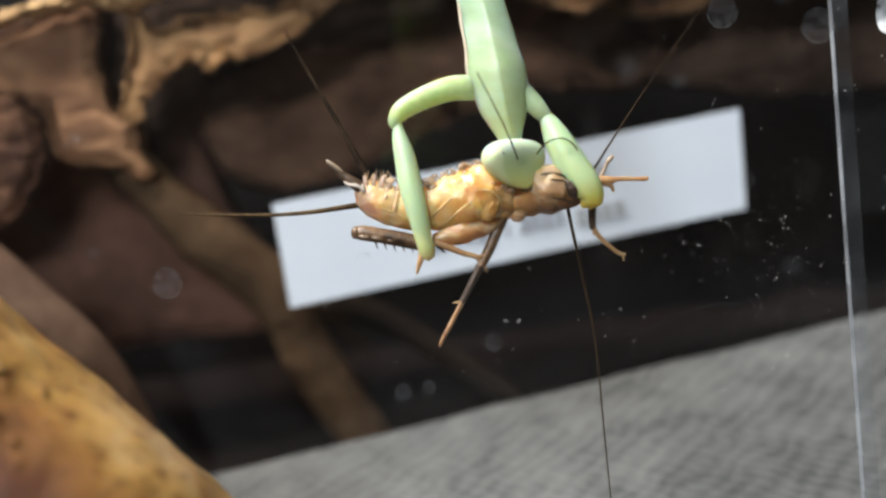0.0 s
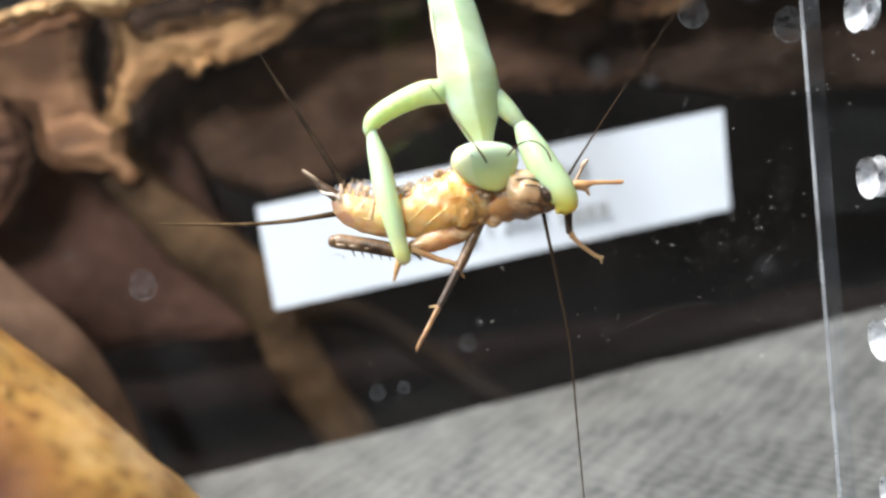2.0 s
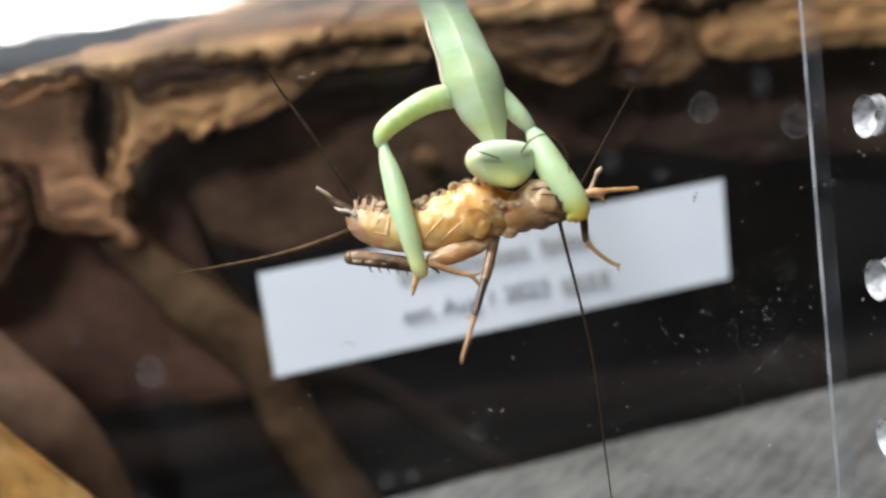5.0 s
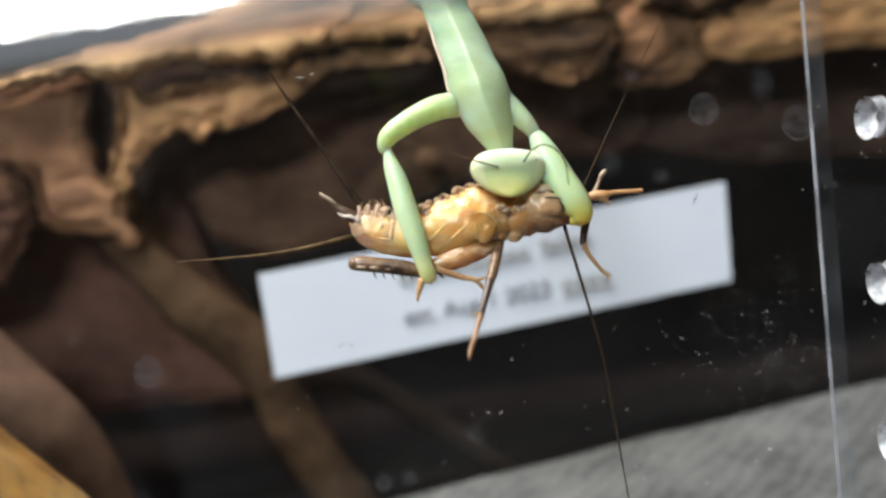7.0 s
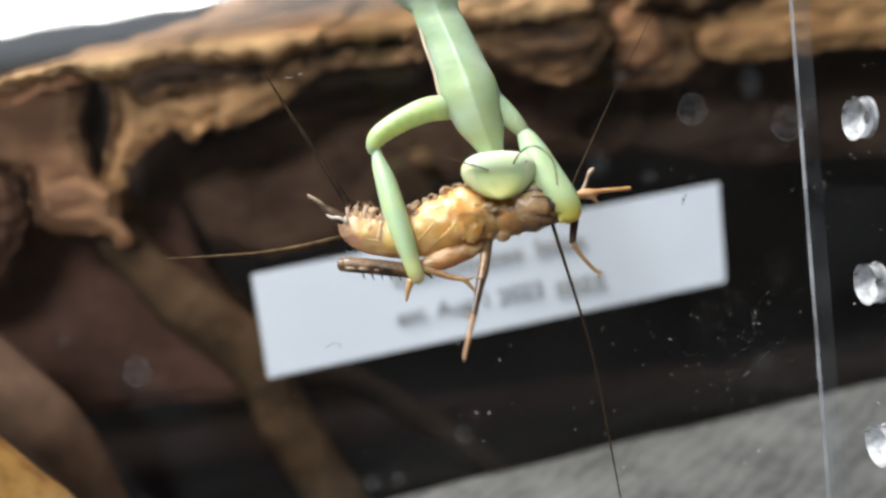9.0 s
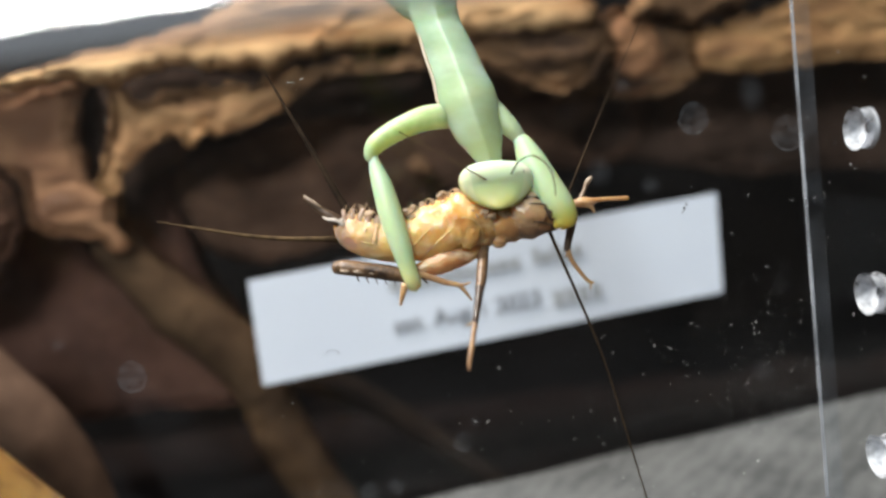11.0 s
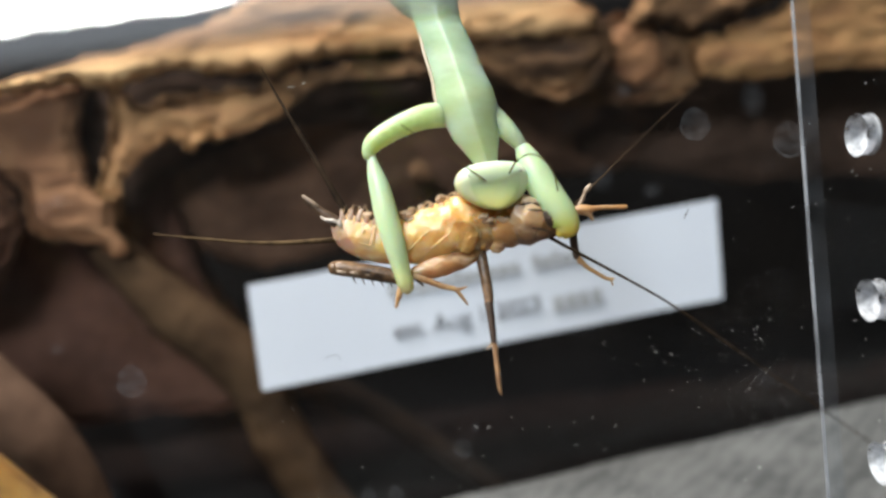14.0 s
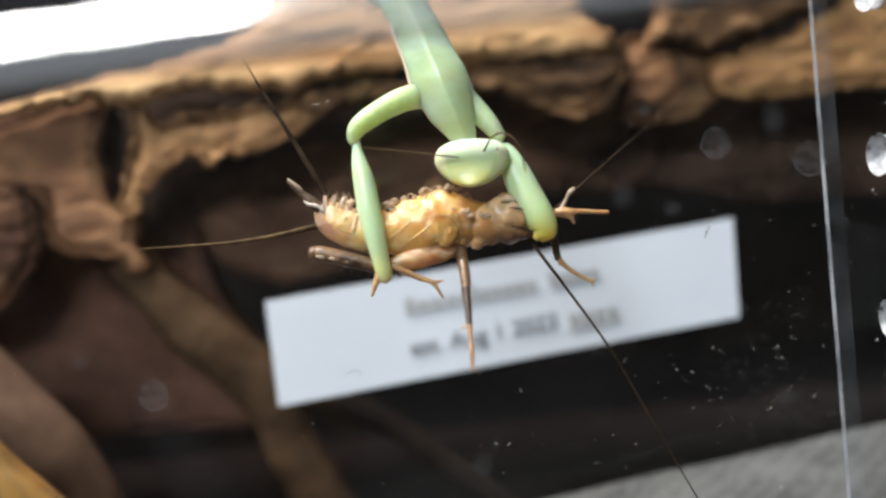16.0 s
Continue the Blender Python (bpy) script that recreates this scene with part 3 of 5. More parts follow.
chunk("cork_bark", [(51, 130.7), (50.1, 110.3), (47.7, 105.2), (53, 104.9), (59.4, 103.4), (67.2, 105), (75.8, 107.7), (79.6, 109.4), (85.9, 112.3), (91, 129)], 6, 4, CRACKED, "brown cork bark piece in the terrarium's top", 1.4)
chunk("cork_bark", [(58.8, 99), (63, 100.8), (69.1, 102), (76.5, 104.3), (80.3, 106.7), (89.1, 110.1), (97.1, 116.9), (127.7, 122.5), (125.2, 93.1), (95, 92.8), (80.3, 92.4), (63.5, 92.5), (59.8, 95.7)], 5.5, 5, OCHRE, "tan block of cork bark beside the brown piece", 1.1, tilt=0.05)
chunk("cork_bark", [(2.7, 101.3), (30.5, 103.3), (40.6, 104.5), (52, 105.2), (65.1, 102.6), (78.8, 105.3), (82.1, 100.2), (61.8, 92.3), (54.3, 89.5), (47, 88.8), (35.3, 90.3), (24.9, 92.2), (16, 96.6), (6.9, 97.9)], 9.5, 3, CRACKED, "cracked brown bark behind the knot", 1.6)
# litter sheets whose dark colours hold the shade of the hollows
chunk("leaf_litter", [(-68.2, 100.1), (-59.6, 101.5), (-48.7, 102.1), (-24.4, 101.7), (3.1, 103.7), (7.1, 95.1), (-4.8, 91.3), (-25.4, 89.3), (-39.1, 85.8), (-47.1, 81.9), (-56.3, 75.9), (-63.5, 79.8), (-67, 88.9)], 13, 3, GLOOM, "brown litter sheet, coloured dark as the shaded hollow under the bark", 1, "litter", 0.2)
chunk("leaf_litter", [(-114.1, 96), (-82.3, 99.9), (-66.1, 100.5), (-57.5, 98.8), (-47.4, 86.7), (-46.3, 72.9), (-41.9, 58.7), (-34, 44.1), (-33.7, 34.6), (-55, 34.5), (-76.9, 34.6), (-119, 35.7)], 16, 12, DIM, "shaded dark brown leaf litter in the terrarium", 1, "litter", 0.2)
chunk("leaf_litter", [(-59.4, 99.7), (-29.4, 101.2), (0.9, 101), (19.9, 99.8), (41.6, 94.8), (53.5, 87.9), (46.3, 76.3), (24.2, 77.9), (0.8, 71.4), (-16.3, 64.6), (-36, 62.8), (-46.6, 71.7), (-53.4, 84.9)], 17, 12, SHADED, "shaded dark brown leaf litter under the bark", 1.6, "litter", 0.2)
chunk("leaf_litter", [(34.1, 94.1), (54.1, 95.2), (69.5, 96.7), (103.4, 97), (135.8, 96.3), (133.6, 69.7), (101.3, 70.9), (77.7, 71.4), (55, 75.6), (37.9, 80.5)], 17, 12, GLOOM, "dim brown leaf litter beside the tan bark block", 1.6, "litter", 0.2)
for u, v, r in ((2.7, 79.2, 1.9),):
    chunk("leaf_fragment", [(u + r * math.cos(a) * (1 + 0.3 * math.sin(3 * a + u)), v + r * math.sin(a) * 0.8) for a in (0, 0.8, 1.6, 2.4, 3.2, 4.0, 4.8, 5.5)], 13, 1.5, STUMP, "small pale brown leaf fragment in the litter", 1.0, "leaf")


def twig(rows, label, material):
    bm = bmesh.new()
    tube(bm, [(*on_board(u, v, b), r / 1000) for u, v, b, r in rows], 8, 24, 0.9, 0.09, 0.25, side=(0, -1, 0))
    return tagged(part("twig", bm, material), label, "twig")


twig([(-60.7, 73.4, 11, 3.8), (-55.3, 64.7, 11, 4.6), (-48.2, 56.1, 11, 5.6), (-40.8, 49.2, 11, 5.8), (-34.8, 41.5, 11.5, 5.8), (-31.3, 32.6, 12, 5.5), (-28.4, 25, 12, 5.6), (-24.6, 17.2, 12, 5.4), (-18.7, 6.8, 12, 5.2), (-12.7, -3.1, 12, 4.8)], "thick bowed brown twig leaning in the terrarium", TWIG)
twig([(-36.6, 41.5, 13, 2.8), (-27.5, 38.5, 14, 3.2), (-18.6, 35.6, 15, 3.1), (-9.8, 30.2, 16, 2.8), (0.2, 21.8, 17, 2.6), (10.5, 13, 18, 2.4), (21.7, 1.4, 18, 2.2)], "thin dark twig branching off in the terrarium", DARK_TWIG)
bm = bmesh.new()
tube(bm, [(-0.0857, 0.1305, 0.0589, 0.0064), (-0.0783, 0.1305, 0.0504, 0.0064), (-0.0734, 0.1305, 0.0449, 0.0063), (-0.0683, 0.1305, 0.0399, 0.006), (-0.0637, 0.1305, 0.0344, 0.0052), (-0.0597, 0.1305, 0.0281, 0.004), (-0.0559, 0.1305, 0.0198, 0.0028), (-0.0519, 0.1305, 0.0084, 0.0018)], 8, 24, 0.95, 0.025, 0.3, side=(0, -1, 0))
tagged(part("twig", bm, PALE_TWIG), "grey-brown tapering twig leaning on the pad behind the clear panel", "twig")

# ---- yellow bark branch in front ----
def bark_branch():
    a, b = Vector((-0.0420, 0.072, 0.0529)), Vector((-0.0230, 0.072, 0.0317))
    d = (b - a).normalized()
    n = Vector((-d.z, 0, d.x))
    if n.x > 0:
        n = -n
    bm = bmesh.new()
    rows = []
    for s, r in ((-1.6, 0.0148), (-0.8, 0.0150), (-0.1, 0.0150), (0.35, 0.0155), (0.7, 0.0154), (1.15, 0.0146), (1.7, 0.0138)):
        p = a + (b - a) * s + n * 0.0165
        rows.append((p.x, p.y, p.z, r))
    tube(bm, rows, 14, 64, 0.9, 0.05, 0.5, side=(0, -1, 0))
    for v in bm.verts:
        v.co += v.normal * (0.0006 * noise.noise(v.co * 300)) if v.normal.length else Vector()
    # colour runs from cream at the upper edge to dark brown further in
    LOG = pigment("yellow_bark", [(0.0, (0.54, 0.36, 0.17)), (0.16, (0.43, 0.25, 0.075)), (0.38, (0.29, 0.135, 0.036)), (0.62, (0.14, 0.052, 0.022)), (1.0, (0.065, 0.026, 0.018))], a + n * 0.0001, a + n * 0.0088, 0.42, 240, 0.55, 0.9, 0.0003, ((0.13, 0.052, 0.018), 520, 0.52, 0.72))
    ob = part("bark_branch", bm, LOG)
    tagged(ob, "thick yellow-brown bark branch with dark pits, slightly out of focus", "branch")
    bm2 = bmesh.new()
    for i in range(70):
        s, up = random.uniform(0.05, 1.1), random.uniform(0.25, 1.3)
        r = 0.0150
        c = a + (b - a) * s + n * (r + 0.0011) + (-n * math.cos(up) + Vector((0, -1, 0)) * math.sin(up) * 0.9) * r
        ball(bm2, c, [random.uniform(0.0002, 0.00055) for _ in range(3)], 8, 6, random.random())
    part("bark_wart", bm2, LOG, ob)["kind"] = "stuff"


bark_branch()

# ---- clear acrylic cage front ----
PANE_Y, SEAM_X = 0.100, 0.0515


def hole_panel(parent):
    """The drilled side wall that comes forward from the joint: one plate cell round each hole."""
    wall = new("side_panel")
    wall.parent = parent
    deep, pitch, r, thick, n, at_ = 0.022, 0.0189, 0.0022, 0.0009, 32, 0.0114
    cell, ring = bmesh.new(), bmesh.new()
    loops = []
    for y in (0.0, thick):
        hole, rim = [], []
        for i in range(n):
            ca, sa = math.cos(2 * math.pi * i / n), math.sin(2 * math.pi * i / n)
            s = 1 / max(abs(ca), abs(sa))
            hole.append(cell.verts.new((at_ + ca * r, y, sa * r)))
            rim.append(cell.verts.new((at_ + ca * s * (deep - at_ if ca > 0 else at_), y, sa * s * pitch / 2)))
        for i in range(n):
            j = (i + 1) % n
            cell.faces.new((hole[i], hole[j], rim[j], rim[i]))
        loops.append([v.co.copy() for v in hole])
    va, vb = [[ring.verts.new(p + Vector((0, 0, 0.00012 * noise.noise((i * 0.9, k, 2))))) for i, p in enumerate(q)] for k, q in enumerate(loops)]
    lip = [ring.verts.new(Vector((at_ + (p.x - at_) * 1.12, -0.0003, p.z * 1.12))) for p in loops[0]]
    lip2 = [ring.verts.new(Vector((at_ + (p.x - at_) * 1.1, thick + 0.0003, p.z * 1.1))) for p in loops[1]]
    ledge = [ring.verts.new(Vector((at_ + (p.x - at_) * 0.3, thick + 0.0004, p.z * 0.3))) for p in loops[1]]
    for i in range(n):
        j = (i + 1) % n
        ring.faces.new((vb[i], vb[j], ledge[j], ledge[i]))
        ring.faces.new((va[i], va[j], vb[j], vb[i]))
        ring.faces.new((va[i], va[j], lip[j], lip[i]))
        ring.faces.new((vb[i], vb[j], lip2[j], lip2[i]))
    # plate: x forward from the joint, y outwards, z up
    stand = Matrix.Translation((SEAM_X + 0.0006, PANE_Y, 0)) @ Matrix.Rotation(radians(-90), 4, "Z")
    pc, rc_ = part("panel_cell", cell, PANE, wall, "clear side panel", False), part("drilled_hole", ring, DRILLED, wall, "whitish drilled ventilation hole")
    for c in range(-2, 4):
        m = stand @ Matrix.Translation((0, 0, 0.0546 + c * pitch))
        if c == -2:
            pc.matrix_basis, rc_.matrix_basis = m, m
        else:
            copy_thing(pc, m)
            copy_thing(rc_, m)
    return wall


def upright(x0, x1, y0, y1, top=0.135):
    """A plate that stands on the sloping pad."""
    bm = box((x0, y0, 0), (x1, y1, top))
    for v in bm.verts:
        if v.co.z < 0.01:
            v.co.z = pad_height(v.co.x, y0) + 0.0006
    return bm


def cage():
    c = tagged(new("acrylic_cage"), "clear acrylic insect cage front, dusty, with drilled holes", "cage")
    front = part("front_panel", upright(-0.2, SEAM_X - 0.0006, PANE_Y, PANE_Y + 0.001), PANE, c, "clear dusty front panel", False)
    part("panel_edge", upright(SEAM_X - 0.00042, SEAM_X - 0.00014, PANE_Y - 0.0001, PANE_Y + 0.0003), EDGE, c, "bright polished panel edge", False)
    part("corner_strip", upright(SEAM_X, SEAM_X + 0.0021, PANE_Y + 0.0004, PANE_Y + 0.0008), HAZY, c, "hazy glued corner strip", False)
    hole_panel(c)
    for x, z, r in ((0.0043, 0.0386, 0.0012), (0.0062, 0.0412, 0.0006), (-0.0083, 0.0333, 0.0011), (-0.0048, 0.0336, 0.0009), (-0.0372, 0.0511, 0.002), (0.0375, 0.0775, 0.002), (0.0495, 0.0745, 0.0022)):
        bm = bmesh.new()
        n = 28
        ring = [bm.verts.new((x + math.cos(2 * math.pi * i / n) * r * (0.92 + 0.06 * noise.noise((x * 900, i * 0.3, 0))), PANE_Y - 0.0001, z + math.sin(2 * math.pi * i / n) * r * 1.05)) for i in range(n)]
        bm.faces.new(ring)
        spot = part("water_spot", bm, SPOT, front, "faint dried water spot", False)
        bm = bmesh.new()
        lo_, hi_ = [], []
        for i in range(n // 2 + 1):
            a = math.pi + math.pi * i / (n // 2)
            for lst, q in ((lo_, 0.9), (hi_, 1.0)):
                lst.append(bm.verts.new((x + math.cos(a) * r * q, PANE_Y - 0.00015, z + math.sin(a) * r * 1.05 * q)))
        for i in range(n // 2):
            bm.faces.new((lo_[i], lo_[i + 1], hi_[i + 1], hi_[i]))
        part("water_spot_rim", bm, SPOT_EDGE, front, "", False)
    # soft greasy smudges, fainter than the water spots
    for x, z, r, tall in ((0.0452, 0.0800, 0.0019, 1.5), (0.0250, 0.0718, 0.0019, 1.2), (0.0313, 0.0695, 0.0016, 0.8), (0.0287, 0.0825, 0.0012, 1.0), (0.0440, 0.0442, 0.0018, 1.0), (-0.0462, 0.0560, 0.0012, 0.8), (0.0390, 0.0560, 0.0014, 1.0)):
        bm = bmesh.new()
        bm.faces.new([bm.verts.new((math.cos(math.pi * i / 12), 0, math.sin(math.pi * i / 12))) for i in range(24)])
        part("smudge", bm, SMUDGE, front, "faint greasy smudge", False).matrix_basis = Matrix.Translation((x, PANE_Y - 0.00008, z)) @ Matrix.Diagonal((r, 1, r * tall, 1))
    return c


CAGE = cage()


def dust():
    """Specks and short fibres that cling to the front panel."""
    bm = bmesh.new()

    def fleck(x, z, long, wide, turn):
        m = Matrix.Translation((x, PANE_Y - 0.0002, z)) @ Matrix.Rotation(turn, 4, "Y")
        q = bmesh.ops.create_icosphere(bm, subdivisions=1, radius=1)["verts"]
        for v in q:
            v.co = m @ Vector((v.co.x * long, v.co.y * 0.00008, v.co.z * wide))

    for _ in range(480):
        x, z = random.uniform(-0.058, 0.07), random.uniform(0.027, 0.092)
        s = random.uniform(0.000014, 0.000044)
        fleck(x, z, s, s * random.uniform(0.6, 1), random.uniform(0, 3))
    for _ in range(380):
        x, z = random.gauss(0.0425, 0.0045), random.gauss(0.0465, 0.006)
        s = random.uniform(0.000012, 0.000036)
        fleck(x, z, s, s, random.uniform(0, 3))
    for _ in range(40):
        fleck(random.uniform(-0.02, 0.05), random.uniform(0.03, 0.07), random.uniform(0.00007, 0.00024), 0.00003, random.uniform(0, 3))
    for _ in range(60):
        fleck(random.gauss(0.036, 0.010), random.gauss(0.048, 0.008), random.uniform(0.00008, 0.00024), 0.000035, random.uniform(0, 3))
    for _ in range(24):
        fleck(random.uniform(0.052, 0.064), random.uniform(0.045, 0.09), random.uniform(0.00008, 0.00025), 0.00004, random.uniform(0, 3))
    for x, z, long, wide, turn in ((-0.0133, 0.0866, 0.0007, 0.00005, 0.05), (-0.0118, 0.0869, 0.0003, 0.00006, -0.3), (0.0099, 0.0478, 0.0003, 0.00008, 1.2), (0.0321, 0.0483, 0.0003, 0.00007, 0.5)):
        fleck(x, z, long, wide, turn)
    for x, z, long, turn in ((0.0062, 0.0412, 0.00035, 0.6), (0.0078, 0.041, 0.00035, -0.6)):
        fleck(x, z, long, 0.00008, turn)
    dark = bmesh.new()
    for x, z, r in ((0.0354, 0.0661, 0.00022), (0.0357, 0.0666, 0.00016), (0.0352, 0.0656, 0.00014)):
        ball(dark, (x, PANE_Y - 0.0002, z), (r * 0.7, 0.00006, r), 8, 6)
    tagged(part("dirt_speck", dark, DARK_DUST), "tiny dark dirt speck on the clear panel", "dirt")
    tagged(part("dust", bm, DUST), "pale dust specks and fibres on the clear panel", "dust", kind="stuff")


dust()


def fibre():
    bm = bmesh.new()
    tube(bm, [(x, PANE_Y - 0.0002, z, 0.00003) for x, z in ((-0.0124, 0.0515), (-0.0119, 0.0520), (-0.0111, 0.0521), (-0.0104, 0.0517), (-0.0106, 0.0514))], 6, 6)
    tagged(part("fibre", bm, DARK_DUST), "tiny curled dark fibre stuck to the clear panel", "fibre")
    bm = bmesh.new()
    tube(bm, [(x, PANE_Y - 0.0002, z, r) for x, z, r in ((0.0217, 0.0388, 0.00003), (0.0232, 0.0378, 0.00003), (0.0262, 0.0386, 0.00002), (0.030, 0.0398, 0.00002), (0.034, 0.0403, 0.00002), (0.0375, 0.0399, 0.000015))], 6, 6)
    tagged(part("fibre", bm, FIBRE), "thin curved pale fibre stuck to the clear panel", "fibre")


fibre()

# bevelled rim of the cage's lid, nearer than the panel: a polished slope above a frosted face
def lid_rim():
    a, d = Vector((-0.0450, 0.050, 0.08088)), Vector((1.0, 0.0, 0.0527))
    length = 0.09
    cut = ((0.0, 0.0), (0.0016, 0.0024), (0.0030, 0.0024), (0.0030, -0.0021), (0.0, -0.0021), (0.0016, 0.0060))
    # the topmost strip is added only to darken what shows above the bevel
    for name, faces, material, label in (("rim_bevel", ((0, 1),), BEVEL, "polished sloping lid edge"), ("rim_face", ((4, 0), (3, 4)), RIM, "frosted clear lid face"), ("dark_strip", ((1, 5),), LID, "dark tinted strip added above the bevel")):
        bm = bmesh.new()
        n = 40
        for i, j in faces:
            strip = []
            for k_ in range(n + 1):
                p = a + d * (length * k_ / n)
                bow = 0.000004 * noise.noise((k_ * 0.35, 0, 5))
                strip.append([bm.verts.new((p.x, p.y + cut[q][0], p.z + cut[q][1] + bow)) for q in (i, j)])
            for k_ in range(n):
                bm.faces.new((strip[k_][0], strip[k_ + 1][0], strip[k_ + 1][1], strip[k_][1]))
        part(name, bm, material, CAGE, label, False)


lid_rim()

# ---- mantis and cricket ----
# both are laid out on one sketch: u to the right, v down, w towards the viewer, in units of 0.0676 mm
SKETCH = pose(0.00406, 0.09350, 0.06483, 90 - 2.19, 5.128, -0.795)
SU = 0.0000676


def sk(u, v, w=0.0, origin=(784, 441)):
    return Vector(((u - origin[0]) * SU, (origin[1] - v) * SU, w * SU))


def limb(name, rows, material, parent, label="", origin=(784, 441), flat=1.0, steps=5, seg=16, lump=0.0, keel=0.0, grain=0.3, roof=0.0):
    bm = bmesh.new()
    tube(bm, [(*sk(u, v, w, origin), r * SU) for u, v, w, r in rows], steps, seg, flat, lump, grain, keel, roof=roof)
    return part(name, bm, material, parent, label)


def pivot(ob, u, v, origin=(784, 441), w=0):
    ob.matrix_basis = Matrix.Translation(sk(u, v, w, origin))
    return ob


def build_mantis():
    m = tagged(new("mantis"), "pale green praying mantis hanging head down and eating a cricket", "mantis")
    m.matrix_basis = SKETCH
    limb("thorax", [(738, -190, -90, 48), (764, -60, -52, 46), (778, 20, -34, 43), (786, 55, -27, 41), (803, 100, -17, 43), (818, 150, -8, 48), (831, 195, 3, 52), (844, 240, 10, 44), (855, 272, 15, 33), (864, 302, 18, 21), (868, 325, 18, 17)], THORAX_SKIN, m, "long pale green thorax with a fine keel", flat=0.75, seg=64, steps=7, roof=0.55, lump=0.03, grain=0.5)
    limb("thorax_margin", [(745, 40, -30, 3), (757, 100, -15, 3), (771, 150, -5, 3), (779, 195, 3, 3.2), (799, 240, 10, 3.2), (822, 275, 16, 3), (843, 300, 18, 2.5)], PINK, m, "pinkish thorax margin")
    limb("thorax_margin", [(815, 40, -30, 2.5), (841, 100, -15, 2.5), (866, 150, -5, 2.5), (883, 197, 3, 2.8), (886, 240, 10, 2.8), (884, 275, 14, 2.5)], GREEN_PALE, m)
    limb("wing_case", [(757, 22, -62, 20), (738, -25, -74, 46), (715, -100, -94, 64), (690, -300, -130, 70), (660, -460, -170, 50)], GREEN, m, "folded green wing cases", flat=0.5, seg=24)
    # fore leg with its elbow, and the lower leg that bears the claw
    o = (795, 217)
    coxa = pivot(limb("fore_leg", [(815, 216, -8, 18), (790, 216, -2, 22), (755, 221, 4, 22), (715, 238, 8, 20), (684, 257, 12, 18.5), (668, 271, 14, 16.5), (662, 286, 15, 12.5), (664, 297, 16, 9)], GREEN, m, "bent pale green fore leg", o, 0.9, 6, 24), *o)
    for i in range(9):
        q = i / 8
        u, v = 678 + 96 * q, 281 - 50 * q ** 0.8
        limb("spine", [(u, v - 3, 12 - 10 * q, 1.6), (u + 2.5, v + 4.5, 12 - 10 * q, 0.5)], CLAW_SKIN, coxa, "", o, seg=6, steps=2)
    o2 = (662, 280)
    fem = pivot(limb("lower_fore_leg", [(663, 276, 15, 7), (666, 292, 17, 8.5), (672, 315, 20, 14), (682, 345, 24, 18.5), (696, 395, 32, 20.5), (712, 445, 38, 18.5), (724, 485, 40, 15), (731, 505, 40, 14.5), (735, 519, 40, 11)], CLAW_SKIN, coxa, "", o2, 0.9, 6, 24), *o2, o)
    # the other fore leg, stretched towards the cricket's head
    o3 = (888, 225)
    rc = pivot(limb("fore_leg", [(835, 170, -14, 14), (858, 196, -8, 18), (884, 222, -2, 19), (904, 241, 4, 17), (918, 255, 6, 14), (926, 264, 8, 11)], GREEN, m, "stretched pale green fore leg", o3, 0.95, 6, 24), *o3)
    low = limb("lower_fore_leg", [(921, 256, 8, 9), (925, 263, 9, 13.5), (933, 276, 12, 18.5), (948, 303, 18, 25), (972, 342, 26, 28), (995, 373, 32, 27), (1008, 394, 34, 23), (1008, 410, 34, 17)], REACH_SKIN, rc, "", o3, 0.85, 6, 24)
    limb("yellow_tip", [(1003, 400, 36, 7), (999, 408, 36, 9), (995, 414, 34, 6)], YELLOW, low, "bright yellow joint", o3)
    # head
    h = (873, 335)
    def skull(name, material, parent, label, lo, hi):
        """The part of one continuous bowl-shaped surface that lies between two shares of its width."""
        bm = bmesh.new()
        made = bmesh.ops.create_uvsphere(bm, u_segments=64, v_segments=64, radius=1, matrix=Matrix.Rotation(math.pi / 2, 4, "Y"))["verts"]
        out = [f for f in bm.faces if not lo <= f.calc_center_median().x <= hi]
        for v in made:
            x, y, z = v.co
            s = (abs(x) ** 2.4 + abs(y) ** 2.4 + abs(z) ** 2.4) ** (-1 / 2.4)
            x, y, z = x * s, y * s, z * s
            low_ = max(0.0, -y)
            wide = 66 * (1 - 0.58 * low_ ** 1.7)
            q = min(1.0, max(0.0, (abs(x) - 0.3) / 0.6))
            swell = 1 + 0.08 * q * q * (3 - 2 * q)
            v.co = Vector((x * wide, y * (32 if y > 0 else 54) * swell - 3 * x * x, z * 29 * swell * (1 - 0.35 * low_) + 30 * low_ * low_)) * SU
        bm.normal_update()
        facing = {v: v.normal.copy() for v in bm.verts}
        bmesh.ops.delete(bm, geom=out, context="FACES")
        facing = [facing[v] for v in bm.verts]
        ob = part(name, bm, material, parent, label)
        ob.data.normals_split_custom_set_from_vertices(facing)
        return ob

    head = skull("head", HEAD_SKIN, m, "broad triangular pale green head", -0.63, 0.63)
    pivot(head, *h, w=29)
    for s in (-1, 1):
        skull("eye", EYE_SKIN, head, "cream compound eye", *((0.63, 1.0) if s > 0 else (-1.0, -0.63)))
        bm = bmesh.new()
        ball(bm, Vector((s * 46, 9, 27)) * SU, Vector((1.5, 1.5, 1.6)) * SU, 8, 6)
        part("eye_spot", bm, DARK, head, "tiny dark eye spot")
    limb("antenna", [(896, 330, 34, 1.5), (908, 312, 44, 1.3), (926, 304, 60, 1.3), (946, 314, 70, 1.3), (960, 338, 74, 1.2), (964, 372, 74, 1.0)], FEELER, head, "thin curved brown antenna", h)
    a = (853, 338)
